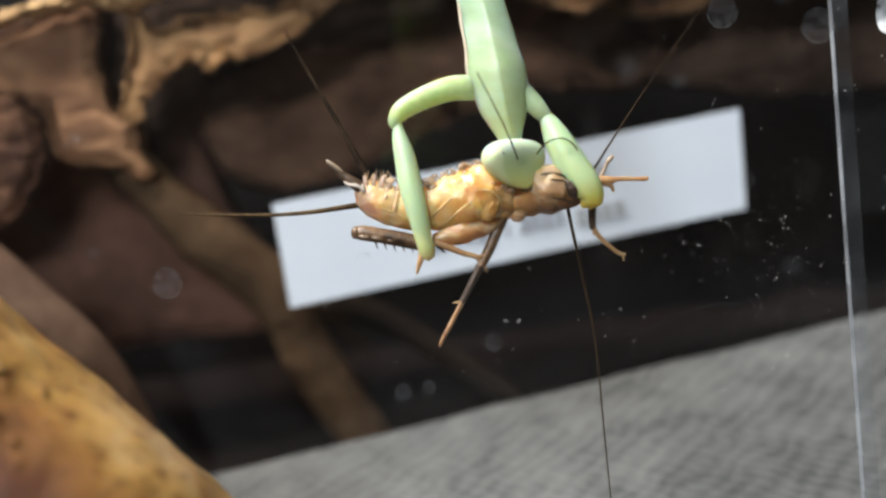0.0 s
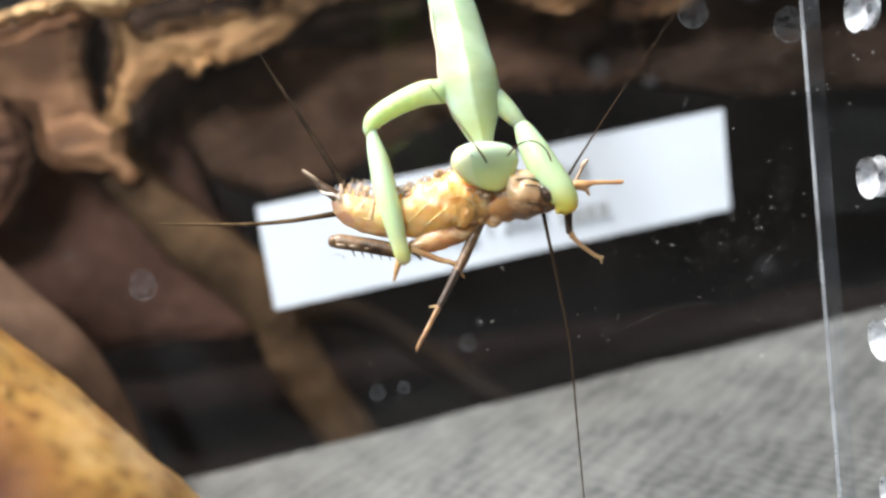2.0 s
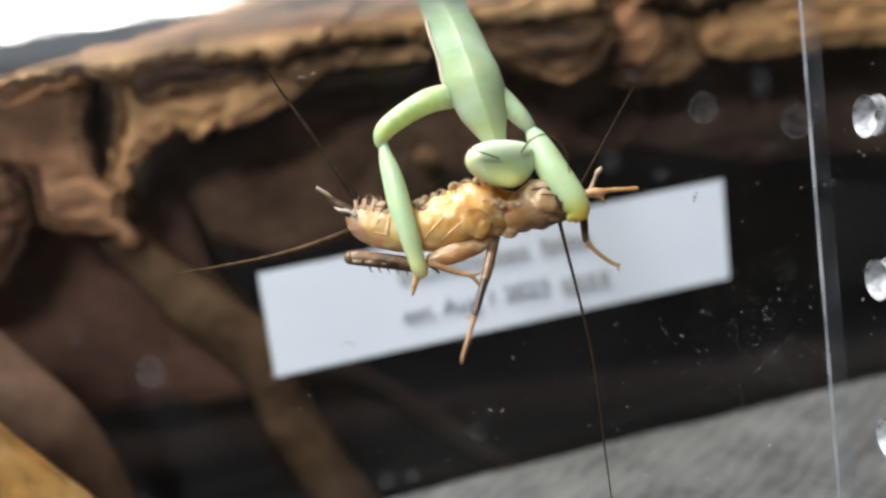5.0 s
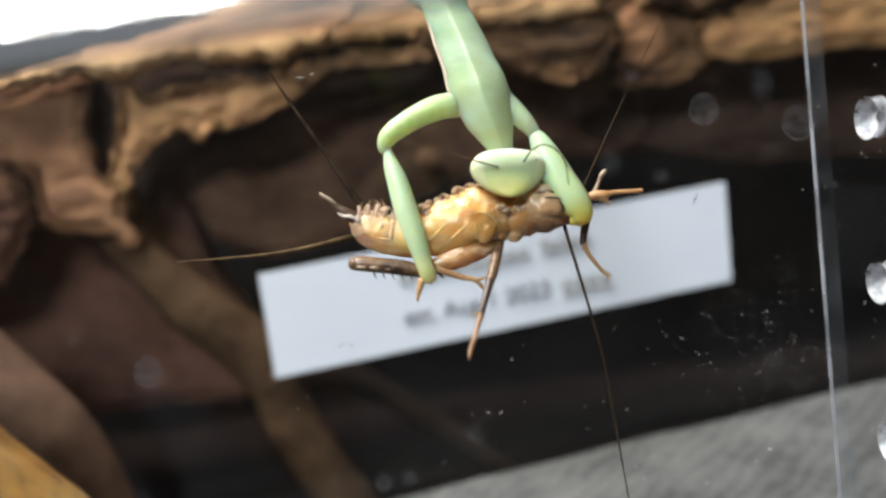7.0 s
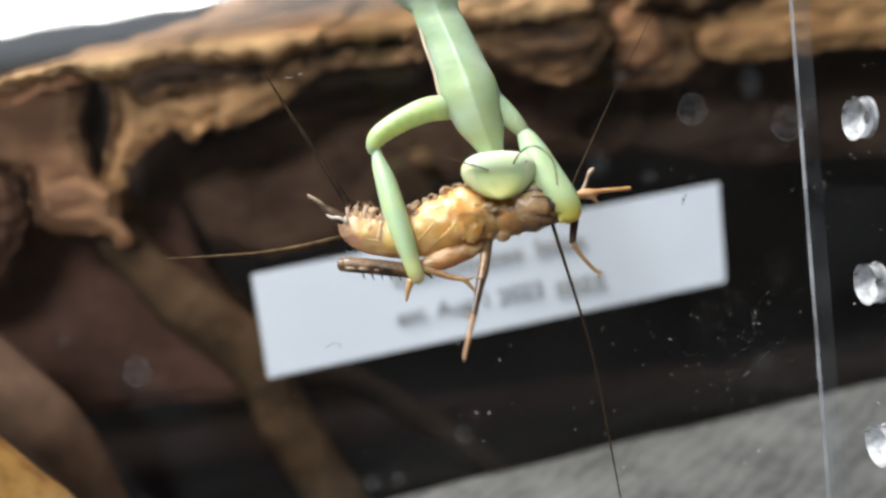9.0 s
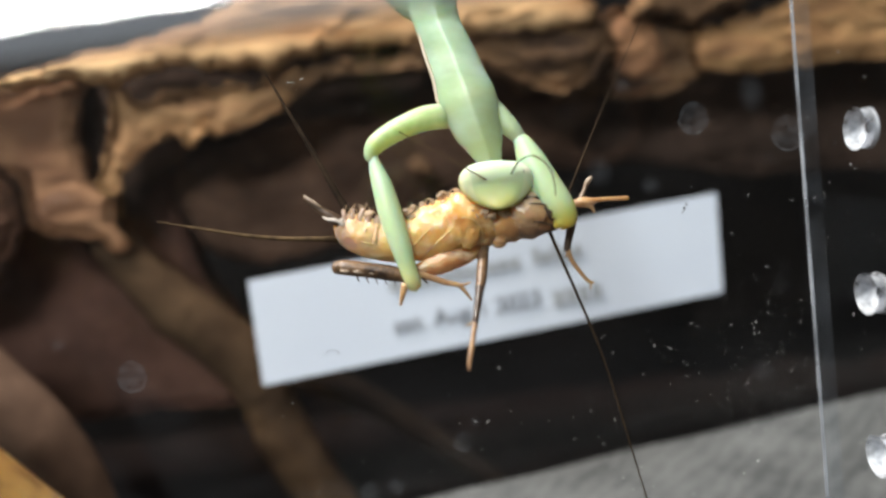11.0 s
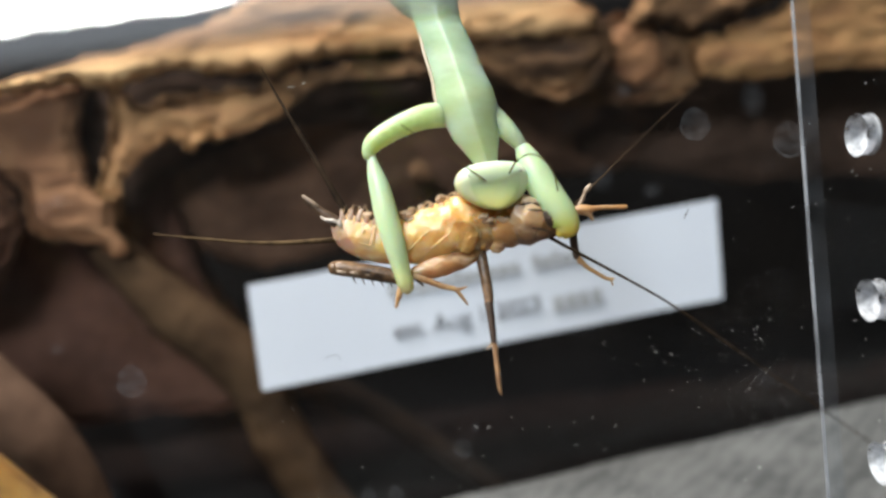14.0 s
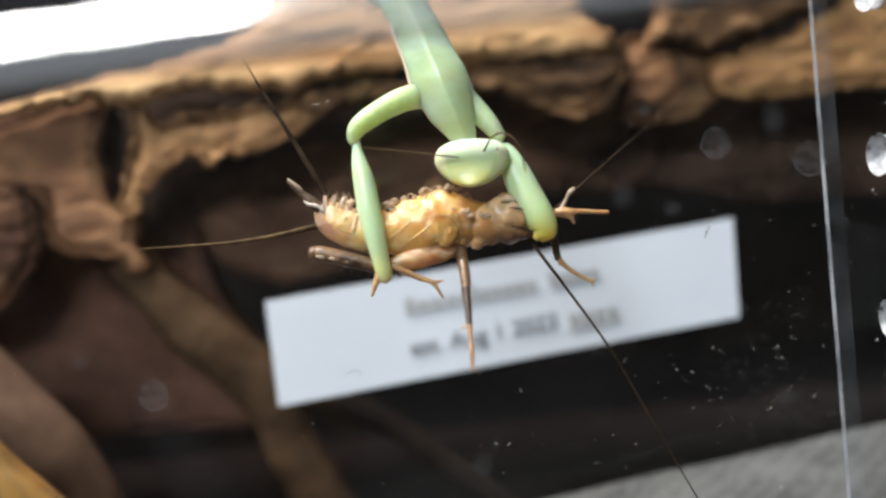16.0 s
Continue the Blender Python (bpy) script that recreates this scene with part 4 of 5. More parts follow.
    feeler = pivot(limb("antenna", [(853, 338, 34, 1.5), (834, 314, 38, 1.3), (812, 286, 40, 1.2), (788, 256, 40, 1.0), (748, 206, 38, 0.9)], FEELER, head, "thin brown antenna", a), *a, h)
    return m, coxa, fem, rc, low, head, feeler


def build_cricket():
    c = tagged(new("cricket"), "brown and amber cricket held and half eaten by the mantis", "cricket")
    c.matrix_basis = SKETCH
    limb("abdomen", [(606, 416, 0, 20), (622, 420, 0, 30), (650, 430, 0, 34), (690, 438, 0, 36), (735, 433, 0, 42), (785, 418, 0, 52), (825, 406, 0, 57), (862, 402, 0, 47), (900, 402, 0, 36), (925, 402, 0, 30)], FLESH_SKIN, c, "swollen amber flesh of the opened abdomen", flat=0.8, seg=64, steps=16, lump=0.09, grain=0.8)
    for rows in ([(742, 460, 10, 9), (762, 442, 16, 12), (790, 420, 24, 14), (815, 398, 24, 9)], [(862, 440, 18, 10), (868, 415, 22, 13), (872, 392, 20, 9)], [(884, 442, 12, 12), (893, 425, 16, 15), (895, 400, 18, 12)]):
        limb("flesh_fold", rows, FLESH_SKIN if rows[0][0] < 850 else NECK_FLESH, c, "", flat=0.9, lump=0.2, grain=0.5)
    bm = bmesh.new()
    ball(bm, sk(836, 425, 36), Vector((19, 25, 9)) * SU, 24, 16, -0.4, 0.25, 3000)
    part("muscle", bm, AMBER, c, "round dark amber muscle")
    # thin darker lines that follow the swollen skin, for the shade in its creases
    line = ((606, 416, 20), (650, 430, 34), (690, 438, 36), (735, 433, 42), (785, 418, 52), (825, 406, 57), (862, 402, 47), (900, 402, 36), (925, 402, 30))

    def on_skin(u, v):
        us = [q[0] for q in line]
        mid, r = np.interp(u, us, [q[1] for q in line]), np.interp(u, us, [q[2] for q in line])
        return float(0.8 * math.sqrt(max(4.0, r * r - (v - mid) ** 2)))

    for rows in (((730, 458), (748, 436), (772, 412), (800, 392)), ((752, 468), (780, 440), (806, 416)), ((700, 408), (722, 398), (745, 392)), ((812, 402), (826, 396), (846, 402), (858, 420), (854, 440), (838, 452)), ((868, 378), (874, 402), (870, 430)), ((770, 380), (790, 388), (812, 384)), ((628, 432), (650, 440), (676, 444)), ((886, 386), (890, 408), (886, 428))):
        limb("crease_shade", [(u, v, on_skin(u, v) + 0.4, 1.7 - 0.25 * abs(k - len(rows) / 2)) for k, (u, v) in enumerate(rows)], NECK_FLESH, c, "", seg=6, steps=4)
    # pale rings round the tail end
    for i, (u, v, r) in enumerate(((618, 419, 28), (634, 424, 31), (652, 430, 34), (671, 434, 35))):
        bm = bmesh.new()
        tube(bm, [(*sk(u - 6, v - 1, 0), (r - 3) * SU), (*sk(u, v, 0), (r - 0.6) * SU), (*sk(u + 6, v + 1, 0), (r - 3) * SU)], 4, 40, 0.82, 0.16, 0.9)
        part("tail_ring", bm, PALE_FLESH, c, "pinkish ringed tail end")
    # pinkish translucent folds that stand up along the tail's back
    for u, v, lean, tall in ((618, 404, -4, 20), (630, 404, 2, 22), (643, 405, 6, 24), (657, 408, 8, 22), (670, 412, 7, 20), (684, 416, 9, 18), (699, 414, 8, 16)):
        limb("tail_fold", [(u, v, 14, 5.5), (u + lean * 0.4, v - tall * 0.5, 16, 4.5), (u + lean, v - tall, 14, 2.6)], FOLD, c, "pinkish translucent fold", flat=0.6, seg=10, lump=0.15)
    rng = random.Random(12)
    for name, material, label, count, lift, reach in (("wing_stub", DARK, "dark torn wing remains along the back", 11, 2, 11), ("torn_shred", SHRED, "pale translucent shreds", 46, 12, 10)):
        bm = bmesh.new()
        for i in range(count):
            u = rng.uniform(655, 868)
            top = np.interp(u, (655, 690, 735, 785, 825, 868), (397, 403, 391, 366, 351, 356))
            ball(bm, sk(u, top + rng.uniform(-lift, 9), rng.uniform(2, 24)), Vector((rng.uniform(0.5, 1.1) * reach, rng.uniform(3, 6.5), rng.uniform(2, 4))) * SU, 14, 8, rng.uniform(-0.3, 1.2), 0.3, 6000)
        ob = part(name, bm, material, c, label)
    for i in range(7):
        u = 668 + i * 24 + rng.uniform(-5, 5)
        top = np.interp(u, (655, 690, 735, 785, 825, 868), (397, 403, 391, 366, 351, 356))
        a, b = rng.uniform(10, 26), rng.uniform(2, 14)
        limb("torn_shred", [(u - a / 2, top + 6, 12, 1.6), (u - a / 2, top - b, 16, 1.5), (u, top - b - 4, 18, 1.4), (u + a / 2, top - b + 4, 18, 1.2), (u + a * 0.7, top + 6, 16, 1.0)], SHRED, c, "curled translucent shred", seg=8)
    bm = bmesh.new()
    for i in range(16):
        u = rng.uniform(838, 906)
        ball(bm, sk(u, 392 + rng.uniform(-6, 5) - 0.003 * (u - 872) ** 2, rng.uniform(34, 46)), Vector((rng.uniform(5, 9), rng.uniform(2.5, 5), rng.uniform(2, 4))) * SU, 14, 8, rng.uniform(-0.8, 0.8), 0.3, 6000)
    part("chewed_flesh", bm, SHRED, c, "pale frayed flesh under the mantis's jaws")
    limb("thorax", [(880, 408, 6, 30), (900, 403, 8, 36), (918, 397, 8, 38)], NECK_FLESH, c, "orange-brown thorax", flat=0.9, lump=0.1, seg=28, grain=0.8)
    head = limb("head", [(908, 396, 8, 32), (925, 392, 10, 42), (948, 388, 10, 44), (970, 390, 8, 37), (988, 397, 4, 25), (998, 402, 0, 13)], CRICKET_HEAD, c, "mottled brown head", flat=0.9, lump=0.11, seg=48, steps=10, grain=0.8)
    bm = bmesh.new()
    ball(bm, sk(929, 387, 42), (3 * SU, 7 * SU, 3 * SU), 14, 10, 0.3, 0.3, 9000)
    part("head_pit", bm, DARK, head, "dark pit beside the eye")
    bm = bmesh.new()
    ball(bm, sk(978, 383, 34), (23 * SU, 15 * SU, 15 * SU), 20, 14, -0.5, 0.25, 4000)
    part("eye", bm, DARK, head, "dark compound eye")
    # dark lines drawn on the head for the shade in its wrinkles
    for rows in (((922, 364, 40), (945, 360, 42), (968, 366, 40), (984, 376, 36)), ((938, 372, 46), (958, 372, 48), (974, 378, 44)), ((940, 402, 46), (960, 404, 46), (978, 408, 38))):
        limb("head_crease_shade", [(u, v, w, 1.5) for u, v, w in rows], DARK, head, "", seg=6)
    for u, v, r, a in ((945, 360, 20, -0.2), (960, 410, 18, -0.3), (930, 412, 14, 0.1)):
        bm = bmesh.new()
        ball(bm, sk(u, v, 34), (r * SU, r * 0.55 * SU, 8 * SU), 16, 10, a, 0.12, 4000)
        part("head_plate", bm, SHRED if v < 380 else CRICKET_HEAD, head)
    limb("tail_spike", [(634, 412, 4, 12), (612, 407, 8, 11), (590, 394, 10, 9), (568, 380, 10, 6), (545, 364, 10, 3)], TAIL, c, "pointed brown tail spike", flat=0.8, lump=0.08)
    limb("tail_tip", [(574, 379, 15, 2.2), (562, 371, 16, 3.6), (545, 360, 13, 2)], STRIPE, c, "pale tail spike tip")
    # wet membrane; its pale colour also holds a white glint
    limb("tail_gloss", [(578, 396, 14, 2), (588, 401, 18, 3), (600, 402, 20, 3.6), (608, 405, 21, 3), (615, 411, 21, 3.2), (612, 400, 20, 3)], GLINT, c, "wet shiny membrane")
    rng = random.Random(9)
    bm = bmesh.new()
    for i in range(34):
        u, v = rng.uniform(616, 660), rng.uniform(388, 398)
        a = rng.uniform(0.8, 2.3)
        L = rng.uniform(8, 20)
        p = sk(u, v, rng.uniform(-8, 26))
        tube(bm, [(*p, 0.8 * SU), (*(p + Vector((math.cos(a) * L, math.sin(a) * L, 0)) * SU), 0.3 * SU)], 1, 5)
    ob = part("bristle", bm, ORANGE, c, "fine orange bristles")
    ob["kind"] = "stuff"
    # hind leg folded below
    limb("hind_leg", [(604, 486, 10, 11), (618, 485, 12, 13.5), (660, 489, 14, 13.5), (700, 494, 16, 13.5), (730, 500, 18, 11)], LEG, c, "dark folded hind leg", seg=18)
    bm = bmesh.new()
    ball(bm, sk(605, 485, 12), Vector((10, 12, 13)) * SU, 16, 12, 0.0, 0.1, 4000)
    part("knee", bm, LEG, c, "reddish brown knee")
    for u0, u1, r in ((612, 628, 3.2), (634, 652, 3.6), (660, 674, 3.2), (682, 704, 3.0)):
        limb("leg_stripe", [(u0, 490 + (u0 - 612) * 0.06, 25, r * 0.6), ((u0 + u1) / 2, 491 + (u0 - 612) * 0.06, 26, r), (u1, 491.5 + (u0 - 612) * 0.06, 25, r * 0.5)], STRIPE, c, "cream mark on the hind leg", flat=0.6)
    limb("hind_thigh", [(745, 490, 22, 12), (775, 480, 24, 17), (805, 470, 24, 18), (835, 458, 20, 16), (858, 440, 12, 13)], THIGH, c, "translucent orange hind thigh", flat=0.8, lump=0.16, grain=0.5, seg=24)
    limb("hind_foot", [(745, 492, 28, 8.5), (770, 500, 30, 6), (797, 509, 30, 5), (818, 513, 30, 4.2), (832, 527, 30, 3), (841, 539, 30, 1.5)], ORANGE, c, "orange hind foot")
    limb("foot_spur", [(812, 513, 30, 3.5), (828, 512, 31, 2.6), (838, 508, 31, 1.5)], ORANGE, c)
    limb("foot_spur", [(742, 492, 30, 5), (756, 502, 32, 3), (764, 510, 33, 1.4)], DARK, c)
    limb("claw_foot", [(726, 512, 38, 7), (721, 532, 38, 4.5), (718, 549, 38, 2)], ORANGE, c, "small orange foot")
    for i in range(6):
        u = 640 + i * 16
        limb("spine", [(u, 500 + i, 16, 1.8), (u + 5, 511 + i, 18, 0.6)], DARK, c)
    # middle leg
    o = (862, 448)
    leg = pivot(limb("middle_leg", [(856, 436, 8, 11), (866, 465, 10, 10), (877, 500, 12, 9.3), (884, 525, 12, 8.8), (888, 545, 12, 7.2)], LEG, c, "brown middle leg", o, seg=16), *o)
    limb("shin", [(886, 538, 13, 8), (890, 552, 13, 7), (897, 580, 13, 6), (903, 606, 13, 5)], DARK, leg, "dark shin", o)
    limb("foot", [(902, 602, 13, 4.5), (909, 630, 13, 4), (915, 655, 13, 4), (920, 678, 13, 3), (925, 690, 13, 2)], FOOT, leg, "jointed orange foot", o)
    limb("spur", [(903, 604, 14, 2.5), (892, 618, 15, 1)], ORANGE, leg, "", o)
    limb("spur", [(904, 604, 14, 2.5), (910, 616, 15, 1)], ORANGE, leg, "", o)
    # front legs
    o = (1020, 395)
    fl = pivot(limb("front_leg", [(1016, 388, 4, 8), (1025, 410, 4, 7.5), (1034, 434, 4, 6.5), (1041, 449, 4, 6)], DARK, c, "dark front leg", o), *o)
    limb("foot", [(1038, 444, 5, 5), (1056, 458, 5, 4.2), (1080, 468, 5, 3.6), (1100, 474, 5, 3.4), (1111, 472, 5, 2.5)], ORANGE, fl, "orange front foot", o)
    limb("spur", [(1041, 447, 6, 3), (1045, 459, 6, 1.2)], ORANGE, fl, "", o)
    limb("spur", [(1106, 474, 5, 2.4), (1112, 484, 5, 1.2)], ORANGE, fl, "", o)
    limb("palp", [(1022, 368, 6, 7), (1036, 366, 8, 9), (1050, 365, 8, 8), (1059, 362, 8, 4.6), (1075, 360, 8, 3.8), (1096, 359, 8, 3.5), (1110, 358, 8, 4), (1116, 357, 8, 2.6)], ORANGE, c, "slender orange mouth feeler")
    limb("palp", [(1030, 364, 4, 4.6), (1037, 348, 4, 3.2), (1041, 337, 4, 3.2), (1044, 330, 4, 4.4), (1049, 324, 4, 4.2), (1051, 320, 4, 2.4)], STRIPE, c, "short pale mouth feeler")
    limb("palp", [(1036, 370, 10, 5), (1050, 374, 11, 4), (1056, 384, 11, 2)], ORANGE, c)
    # long feelers
    o1 = (975, 414)
    al = pivot(limb("antenna", [(968, 407, 12, 3.4), (1010, 445, 14, 3.0), (1075, 502, 16, 2.5), (1160, 580, 16, 1.9), (1260, 690, 14, 1.5), (1360, 800, 12, 1.2), (1490, 940, 8, 0.9)], FILAMENT, c, "long thin dark antenna", o1, seg=8), *o1)
    o2 = (1000, 385)
    au = pivot(limb("antenna", [(1000, 385, -10, 2.7), (1030, 328, -12, 2.2), (1062, 268, -14, 1.5), (1110, 180, -18, 1.0), (1165, 85, -20, 0.65), (1200, 22, -20, 0.4)], FILAMENT, c, "long thin dark antenna", o2, seg=8), *o2)
    o3 = (612, 434)
    ca = pivot(limb("cercus", [(625, 434, 4, 6), (585, 434, 4, 5), (520, 433, 6, 4), (450, 427, 8, 3.2), (370, 414, 10, 2.4), (288, 399, 10, 1.2)], FEELER, c, "long tapering tail feeler", o3, seg=8), *o3)
    o4 = (628, 398)
    cb = pivot(limb("cercus", [(636, 410, -4, 8), (610, 368, -6, 6.4), (575, 305, -10, 5), (538, 240, -14, 3.6), (500, 175, -18, 2.2), (470, 120, -20, 0.8)], CERCUS, c, "raised tapering tail feeler", o4, seg=8), *o4)
    return c, leg, al, au, ca, cb, fl


# the whitened top carries a highlight in its colour; yellow-green below is pigment
HEAD_SKIN = pigment("head_cuticle", [(0.0, (0.58, 0.56, 0.2)), (0.35, (0.52, 0.61, 0.3)), (0.7, (0.58, 0.68, 0.46)), (1.0, (0.7, 0.78, 0.62))], Vector((0, -42, 0)) * SU, Vector((0, 33, 0)) * SU, radius=0.0002)
CLAW_SKIN = pigment("claw_cuticle", [(0.0, (0.5, 0.68, 0.45)), (0.75, (0.54, 0.7, 0.42)), (0.92, (0.66, 0.7, 0.3)), (1.0, (0.7, 0.58, 0.28))], Vector((0, 0, 0)), sk(736, 524, 0, (662, 280)), mottle=0.1)
REACH_SKIN = pigment("stretched_leg_cuticle", [(0.0, (0.5, 0.67, 0.42)), (0.7, (0.55, 0.69, 0.38)), (0.88, (0.7, 0.68, 0.2)), (1.0, (0.82, 0.56, 0.07))], sk(945, 262, 0, (888, 225)), sk(996, 418, 0, (888, 225)), mottle=0.1)
# cream flecks in this colour stand partly for wet highlights
FLESH_SKIN = pigment("wet_amber_flesh", [(0.0, (0.68, 0.4, 0.27)), (0.15, (0.8, 0.5, 0.22)), (0.38, (0.88, 0.57, 0.2)), (0.6, (0.8, 0.44, 0.13)), (0.76, (0.6, 0.29, 0.08)), (1.0, (0.42, 0.19, 0.065))], sk(606, 400), sk(925, 425), 0.33, 420, 0.9, 0.9, 0.003, ((0.9, 0.66, 0.38), 480, 0.44, 0.72))
THIGH = pigment("translucent_thigh", [(0.0, (0.42, 0.18, 0.06)), (0.4, (0.55, 0.29, 0.12)), (0.7, (0.38, 0.17, 0.065)), (1.0, (0.5, 0.26, 0.11))], sk(740, 500), sk(860, 440), 0.3, 500, 0.6, 0.6, 0.003, ((0.8, 0.55, 0.32), 700, 0.5, 0.7))
NECK_FLESH = pigment("orange_brown_flesh", [(0.0, (0.78, 0.47, 0.2)), (0.5, (0.6, 0.31, 0.11)), (1.0, (0.36, 0.17, 0.065))], sk(855, 380), sk(925, 430), 0.4, 420, 0.8, 0.8, 0.001, ((0.84, 0.6, 0.38), 600, 0.5, 0.72))
THORAX_SKIN = pigment("thorax_cuticle", [(0.0, (0.33, 0.5, 0.3)), (0.45, (0.38, 0.52, 0.31)), (0.8, (0.46, 0.56, 0.28)), (1.0, (0.52, 0.6, 0.31))], sk(760, -20), sk(866, 320), 0.36, 200, 0.25, 0.15, 0.006, ((0.54, 0.69, 0.5), 200, 0.42, 0.7))
CRICKET_HEAD = pigment("cricket_head", [(0.0, (0.66, 0.47, 0.28)), (0.35, (0.54, 0.34, 0.18)), (0.6, (0.34, 0.18, 0.085)), (0.85, (0.15, 0.07, 0.035)), (1.0, (0.08, 0.04, 0.025))], sk(925, 352), sk(985, 428), 0.28, 380, 0.7, 0.8, 0.001, ((0.66, 0.45, 0.25), 600, 0.56, 0.72))
EYE_SKIN = pigment("cream_eye", [(0.0, (0.6, 0.61, 0.3)), (0.4, (0.66, 0.7, 0.42)), (0.75, (0.74, 0.77, 0.55)), (1.0, (0.78, 0.82, 0.66))], Vector((0, -42, 0)) * SU, Vector((0, 33, 0)) * SU, 0.2, radius=0.0002)
GLINT = surface("wet_membrane", (0.4, 0.32, 0.25), (0.66, 0.58, 0.5), 400, 0.08, 0.5)
MANTIS, COXA, FEMUR, RIGHT_LEG, RIGHT_LOW, HEAD, FEELER_LEFT = build_mantis()
CRICKET, MIDDLE_LEG, LOW_ANTENNA, UP_ANTENNA, LONG_CERCUS, RAISED_CERCUS, FRONT_LEG = build_cricket()

# seconds, shift to the right and up in millimetres, lean in degrees
MANTIS_ROWS = [
    (0.0, -10.67, -7.59, -7.0), (0.5, -10.91, -6.13, -7.0), (1.0, -10.39, -6.9, -7.0), (1.5, -10.82, -7.88, -7.0), (2.0, -10.48, -7.85, -7.0),
    (2.5, -10.3, -6.18, -7.0), (3.0, -8.68, -4.26, -6.0), (3.5, -4.24, -0.83, -2.6), (4.0, -1.09, 1.43, -0.5), (4.5, 0.72, 1.55, 1.0),
    (7.0, 3.53, 0.35, 2.5), (7.5, 3.79, 0.19, 2.62), (8.0, 3.94, 0.13, 2.75), (8.5, 4.15, 0.08, 2.88), (9.0, 4.59, 0.0, 3.0),
    (11.5, 2.82, -0.23, 2.0), (12.0, 1.58, -0.02, 1.0), (12.5, 0.0, 0.0, 0.0), (13.0, 0.44, -0.08, 0.25), (13.5, 0.65, -0.07, 0.5),
    (14.0, 0.56, 0.59, 0.75), (14.5, 1.07, 0.67, 1.0), (15.0, 2.51, 1.2, 2.5), (15.5, 2.55, 3.76, 4.5), (16.0, 2.53, 5.08, 6.0),
]
CRICKET_ROWS = [
    (0.0, -8.02, -8.23, -4.78), (0.5, -6.69, -7.34, -3.74), (1.0, -7.16, -7.99, -4.43), (1.5, -7.34, -9.14, -4.38), (2.0, -6.5, -9.15, -3.95),
    (2.5, -7.66, -7.16, -4.9), (3.0, -8.26, -5.43, -5.58), (3.5, -4.4, -1.95, -2.8), (4.0, -4.37, 0.16, -3.23), (4.5, -3.23, 0.36, -2.18),
    (7.0, -0.54, -0.32, -0.46), (7.5, -0.45, -0.2, -0.39), (8.0, -0.7, -0.36, -0.59), (8.5, -0.04, -0.5, -0.07), (9.0, 0.53, -0.4, 0.32),
    (11.5, -1.32, 0.11, -0.77), (12.0, -0.56, 0.36, -0.4), (12.5, 0.0, 0.0, 0.0), (13.0, -0.5, -0.13, -0.29), (13.5, -0.8, -0.2, -0.5),
    (14.0, -3.23, 0.28, -2.11), (14.5, -2.77, 0.55, -1.77), (15.0, -4.53, 0.75, -2.83), (15.5, -9.02, 2.92, -4.64), (16.0, -12.09, 4.11, -5.72),
]
COXA_ROWS = [
    (0.0, 1.6, 5.0), (0.5, 4.8, 5.0), (1.0, 4.0, 5.0), (1.5, 4.9, 5.0), (2.0, 4.9, 4.0),
    (2.5, 3.1, 5.0), (3.0, 4.3, 6.0), (3.5, 5.3, 6.0), (4.0, 4.0, 3.0), (4.5, 2.8, 2.0),
    (7.0, -1.0, 2.0), (7.5, -2.6, 3.0), (8.0, -2.4, 1.0), (8.5, -1.9, 2.0), (9.0, -3.1, 3.0),
    (11.5, -2.7, 3.0), (12.0, 1.4, -1.0), (12.5, 0.0, 0.0), (13.0, -0.6, 1.0), (13.5, -0.8, 1.0),
    (14.0, -1.5, 1.0), (14.5, -2.1, 1.0), (15.0, -1.3, 1.0), (15.5, -1.5, -4.0), (16.0, -2.0, -10.0),
]
FEMUR_ROWS = [
    (0.0, 0.7, 3.0), (0.5, -1.8, 2.0), (1.0, -1.4, 1.0), (1.5, -1.8, -0.0), (2.0, -1.9, -1.0),
    (2.5, -0.8, 0.0), (3.0, -3.6, 2.0), (3.5, -4.7, -3.0), (4.0, -5.0, 0.0), (4.5, -5.1, 5.0),
    (7.0, -0.5, 6.0), (7.5, 1.5, 6.0), (8.0, 0.4, 6.0), (8.5, -0.0, 5.0), (9.0, 1.0, 5.0),
    (11.5, 1.4, -0.0), (12.0, -3.8, -6.0), (12.5, 0.0, 0.0), (13.0, -0.1, 1.0), (13.5, 0.4, 3.0),
    (14.0, -0.6, 7.0), (14.5, -0.2, 2.0), (15.0, -2.9, 4.0), (15.5, -5.2, 6.0), (16.0, -7.5, 15.0),
]
RIGHT_LEG_ROWS = [
    (0.0, 2.2, -1.0), (0.5, 3.2, 1.0), (1.0, 2.0, 2.0), (1.5, 2.4, 5.0), (2.0, 2.7, 4.0),
    (2.5, 1.5, 3.0), (3.0, -1.5, 9.0), (3.5, -2.1, 12.0), (4.0, -5.6, 20.0), (4.5, -6.0, 18.0),
    (7.0, -7.0, 9.0), (7.5, -7.1, 6.0), (8.0, -7.4, 8.0), (8.5, -7.2, 7.0), (9.0, -7.0, 4.0),
    (11.5, -6.3, -3.0), (12.0, -2.5, -4.0), (12.5, 0.0, 0.0), (13.0, -1.8, -0.0), (13.5, -2.1, 3.0),
    (14.0, -4.4, 8.0), (14.5, -4.7, 6.0), (15.0, -7.3, 16.0), (15.5, -11.7, 29.0), (16.0, -13.2, 35.0),
]
